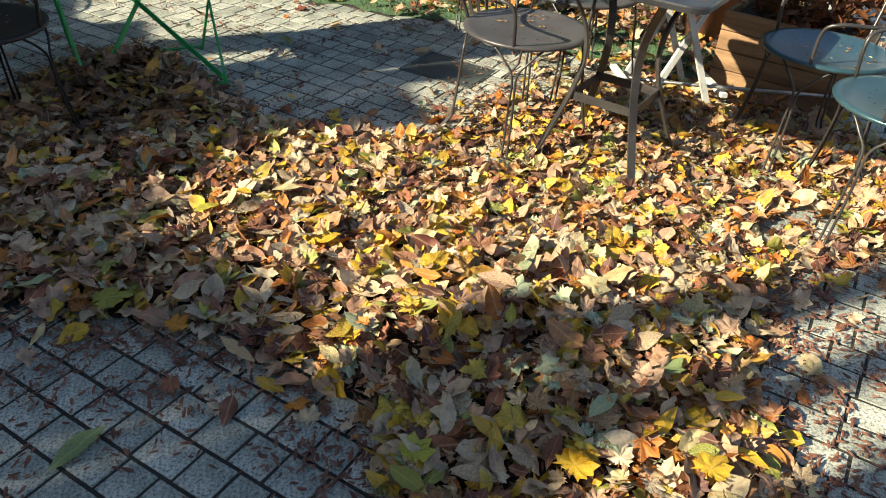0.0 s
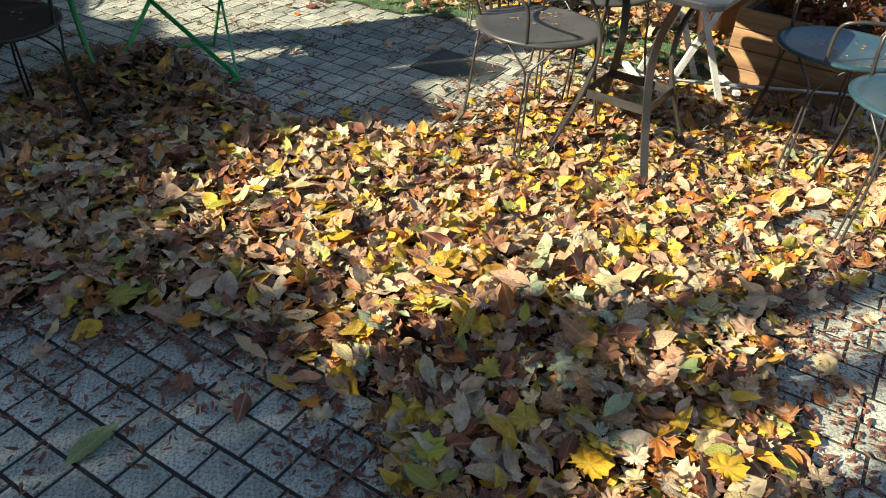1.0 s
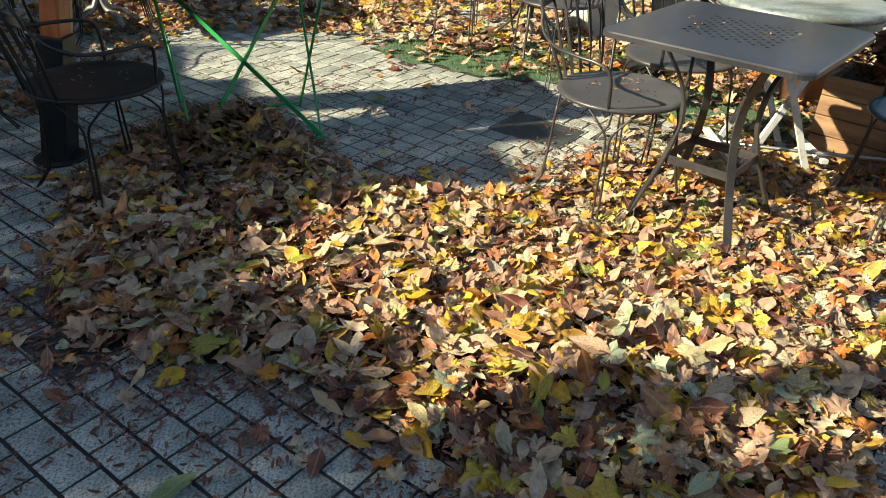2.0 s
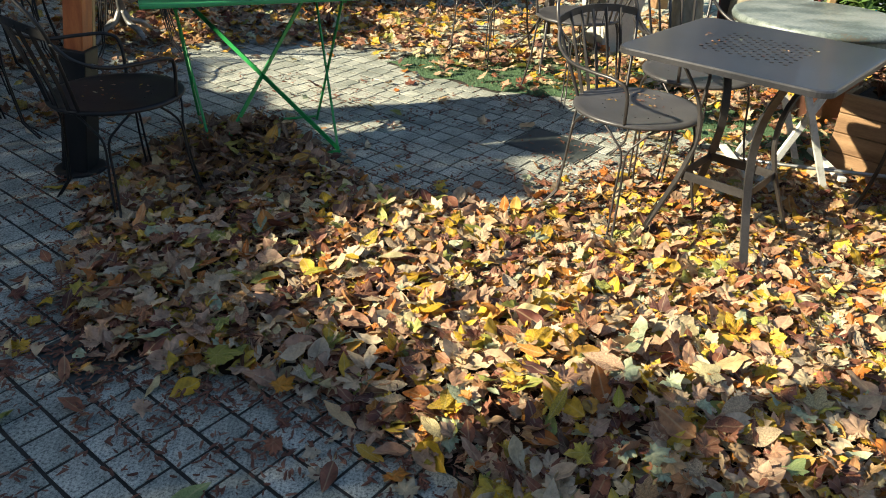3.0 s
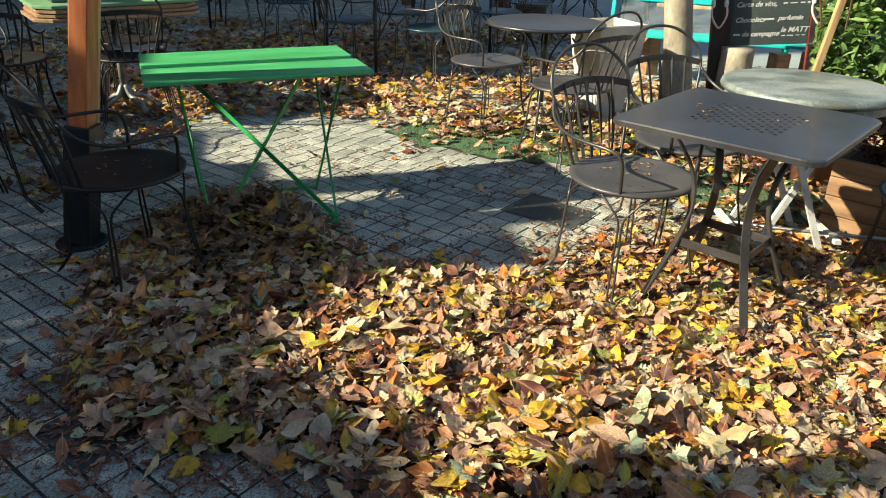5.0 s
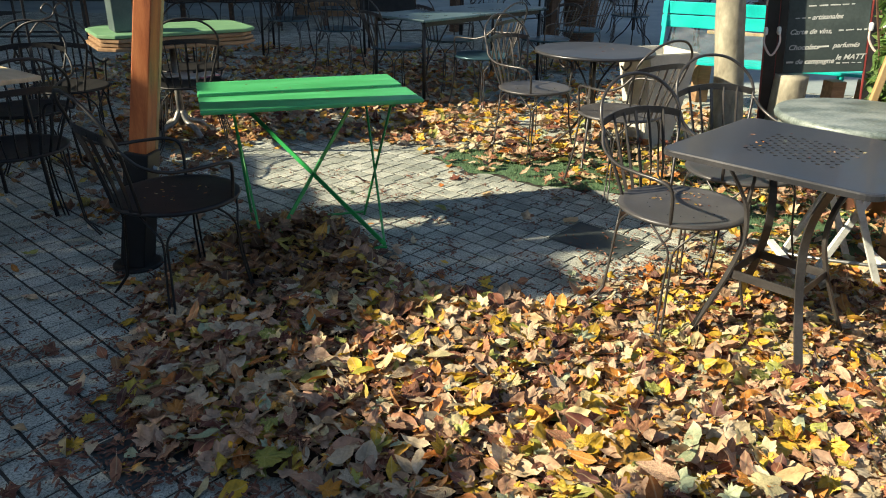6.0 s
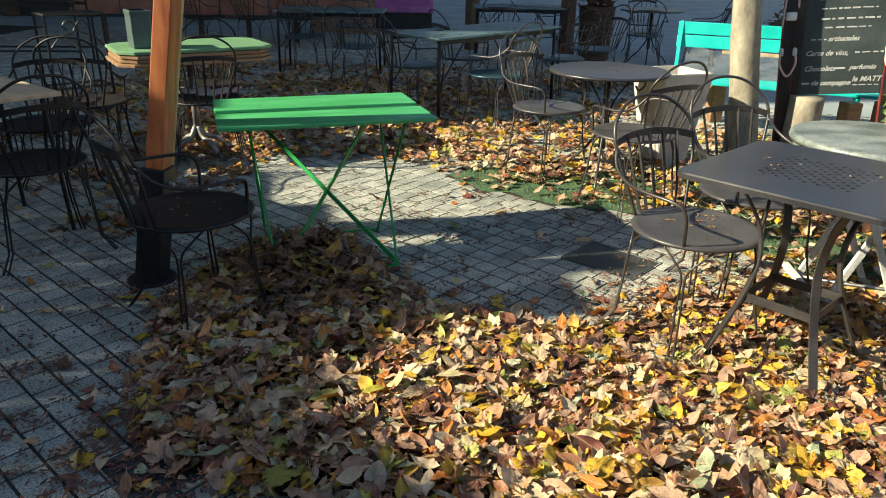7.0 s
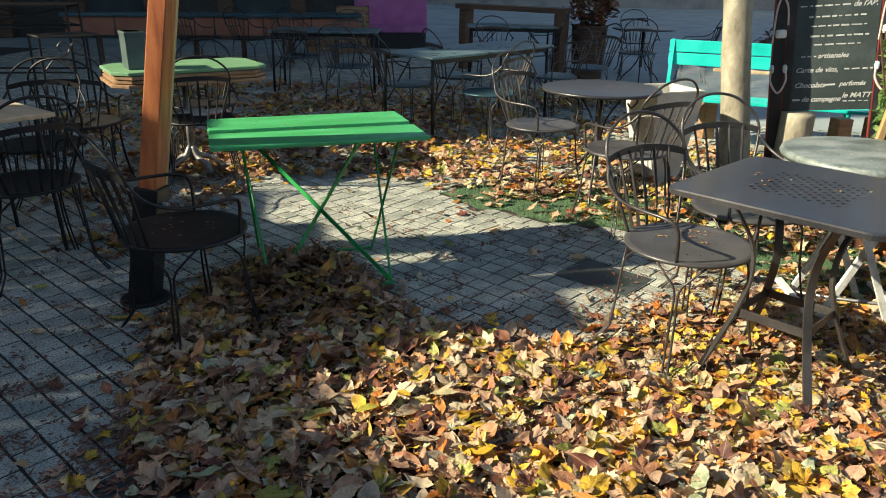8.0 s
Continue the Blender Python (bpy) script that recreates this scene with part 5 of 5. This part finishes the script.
for hue, kind, x, y, turn, size in (
        ("green", "oval", -0.60, 1.07, 54, 0.15), ("yellow", "maple", 0.47, 0.90, 35, 0.13), ("yellow", "maple", 0.76, 0.87, 42, 0.12), ("yellow", "oval", 0.89, 1.08, -2, 0.1),
        ("yellow", "oval", 0.87, 0.91, -45, 0.1), ("ochre", "oval", 0.30, 1.00, -49, 0.1), ("lime", "maple", 0.13, 0.97, 33, 0.11), ("olive", "oval", 0.12, 0.90, -45, 0.11),
        ("lime", "oval", 0.40, 1.32, 79, 0.11), ("green", "maple", 0.76, 1.15, 25, 0.09), ("sage", "oval", 0.57, 1.04, 41, 0.12), ("sage", "oval", 0.47, 1.52, 48, 0.12),
        ("cream", "maple", 0.64, 1.45, 33, 0.12), ("cream", "oval", -0.22, 2.10, 17, 0.11), ("yellow", "oval", -0.08, 1.78, 24, 0.1), ("lime", "oval", -0.46, 1.96, 35, 0.09),
        ("sage", "oval", -0.85, 1.61, 45, 0.13), ("olive", "maple", -0.66, 1.53, 31, 0.13), ("tan", "oval", -0.29, 1.35, -41, 0.13), ("ochre", "oval", -0.20, 1.24, -32, 0.09),
        ("orange", "maple", -0.47, 1.45, 42, 0.09), ("orange", "maple", -0.97, 2.21, 50, 0.09), ("tan", "maple", -0.12, 3.98, 10, 0.11), ("tan", "maple", 0.34, 3.62, 80, 0.13)):
    v, f, r = rng.choice(MAPLE[:8] if kind == "maple" else OVAL[:8])
    me = bpy.data.meshes.new(kind + "_leaf")
    me.from_pydata([(a * (1.0 if kind == "maple" else 0.78), b, c * 0.55) for a, b, c in v.tolist()], [], f.tolist())
    set_ribs(me, r)
    me.materials.append(LEAF_MATS[hue])
    me.shade_smooth()
    h = pile_height(x, y)
    where = "on the leaf heap" if h > 0 else "on the grey setts"
    ob = tagged(new(kind + "_leaf", me), "%s %s leaf lying %s" % (WORDS[hue], "lobed maple" if kind == "maple" else "pointed oval", where), "leaf", "single leaves")
    ob.matrix_world = Matrix.Translation((x, y, h + (0.026 if h else 0.012))) @ Euler((rng.uniform(-0.12, 0.05), rng.uniform(-0.1, 0.1), radians(turn - 90))).to_matrix().to_4x4() @ Matrix.Scale(size, 4)


def leaf_bits(x, y, z, rx, ry, n, label, seed):
    """Small yellow and brown scraps lying on a seat or a tabletop."""
    r = random.Random(seed)
    verts, faces = [], []
    for _ in range(n):
        a, q = r.uniform(0, 6.283), r.random() ** 0.5
        m = Euler((r.gauss(0, 0.15), r.gauss(0, 0.15), r.uniform(0, 6.3))).to_matrix() * r.uniform(0.006, 0.013)
        i = len(verts)
        for p in ((0, -1, 0), (0.4, -0.1, 0.1), (0, 1, 0.05), (-0.4, -0.1, 0.1)):
            w = m @ Vector(p)
            verts.append((x + rx * q * math.cos(a) + w.x, y + ry * q * math.sin(a) + w.y, z + 0.002 + abs(w.z)))
        faces.append((i, i + 1, i + 2, i + 3))
    me = bpy.data.meshes.new("leaf_scraps")
    me.from_pydata(verts, [], faces)
    me.materials.append(LEAF)
    tagged(new("leaf_scraps", me), label, "leaf litter", kind="stuff")


leaf_bits(0.68, 2.74, 0.452, 0.12, 0.1, 34, "yellow and brown leaf scraps on the chair seat", 1)
leaf_bits(0.99, 2.5, 0.737, 0.2, 0.2, 16, "small leaf scraps on the square steel table", 2)
leaf_bits(-1.0, 3.5, 0.703, 0.35, 0.2, 10, "small leaf scraps on the green table", 3)
leaf_bits(0.54, 4.87, 0.721, 0.25, 0.25, 14, "small leaf scraps on the round table", 4)
leaf_bits(1.78, 2.42, 0.452, 0.14, 0.14, 30, "small leaf scraps on the blue seat", 5)
leaf_bits(-1.32, 2.6, 0.452, 0.14, 0.12, 20, "small leaf scraps on the black chair seat", 6)

# ---- paving: granite setts in staggered rows ----
ROW = Vector((math.cos(radians(-37)), math.sin(radians(-37)), 0))
ACROSS = Vector((-ROW.y, ROW.x, 0))
rng = random.Random(5)
paving = tagged(new("paving"), "grey granite setts laid in diagonal rows", "paving", kind="structure")


def sett_verts(l, w):
    a, b, z0, z1 = l / 2 - 0.0044, w / 2 - 0.0052, -0.03, 0.0
    c = 0.0012
    lo = [(-a, -b, z0), (a, -b, z0), (a, b, z0), (-a, b, z0)]
    mid = [(-a, -b, z1 - c), (a, -b, z1 - c), (a, b, z1 - c), (-a, b, z1 - c)]
    up = [(-a + c, -b + c, z1), (a - c, -b + c, z1), (a - c, b - c, z1), (-a + c, b - c, z1)]
    f = []
    for k in range(4):
        j = (k + 1) % 4
        f += [(k, j, 4 + j, 4 + k), (4 + k, 4 + j, 8 + j, 8 + k)]
    return lo + mid + up, f + [(8, 9, 10, 11)]


LENGTHS = (0.094, 0.105, 0.116, 0.13)
SETTS = []
for l in LENGTHS:
    me = bpy.data.meshes.new("sett")
    v, f = sett_verts(l, 0.1045)
    me.from_pydata(v, [], f)
    me.materials.append(SETT)
    SETTS.append(me)
verts, faces, made = [], [], 0
rot = Matrix.Rotation(radians(-37), 3, "Z")
for j in range(-82, 153):
    along = rng.uniform(-0.1, 0.0) - 15.0
    while along < 9.0:
        k = rng.randrange(4)
        l = LENGTHS[k]
        c = ROW * (along + l / 2) + ACROSS * (j * 0.1045 + 0.073)
        along += l
        if not (-8.5 < c.x < 6.5 and -3.5 < c.y < 13.2) or inside(c.x, c.y, TURF_PLAN) or pile_height(c.x, c.y) > 0.05:
            continue
        c.z = rng.uniform(-0.0008, 0.0012)
        tilt = Euler((rng.gauss(0, 0.005), rng.gauss(0, 0.005), rng.gauss(0, 0.012))).to_matrix()
        if made < 300 and -1.0 < c.x < 0.15 and 0.7 < c.y < 2.0:
            ob = new("sett", SETTS[k])
            ob.parent = paving
            ob.matrix_basis = Matrix.Translation(c) @ (rot @ tilt).to_4x4()
            made += 1
        else:
            v, f = sett_verts(l, 0.1045)
            i = len(verts)
            mm = rot @ tilt
            verts += [tuple(c + mm @ Vector(q)) for q in v]
            faces += [tuple(i + q for q in p) for p in f]
me = bpy.data.meshes.new("setts")
me.from_pydata(verts, [], faces)
me.materials.append(SETT_FIELD)
ob = tagged(new("sett_field", me), kind="stuff")
ob.parent = paving
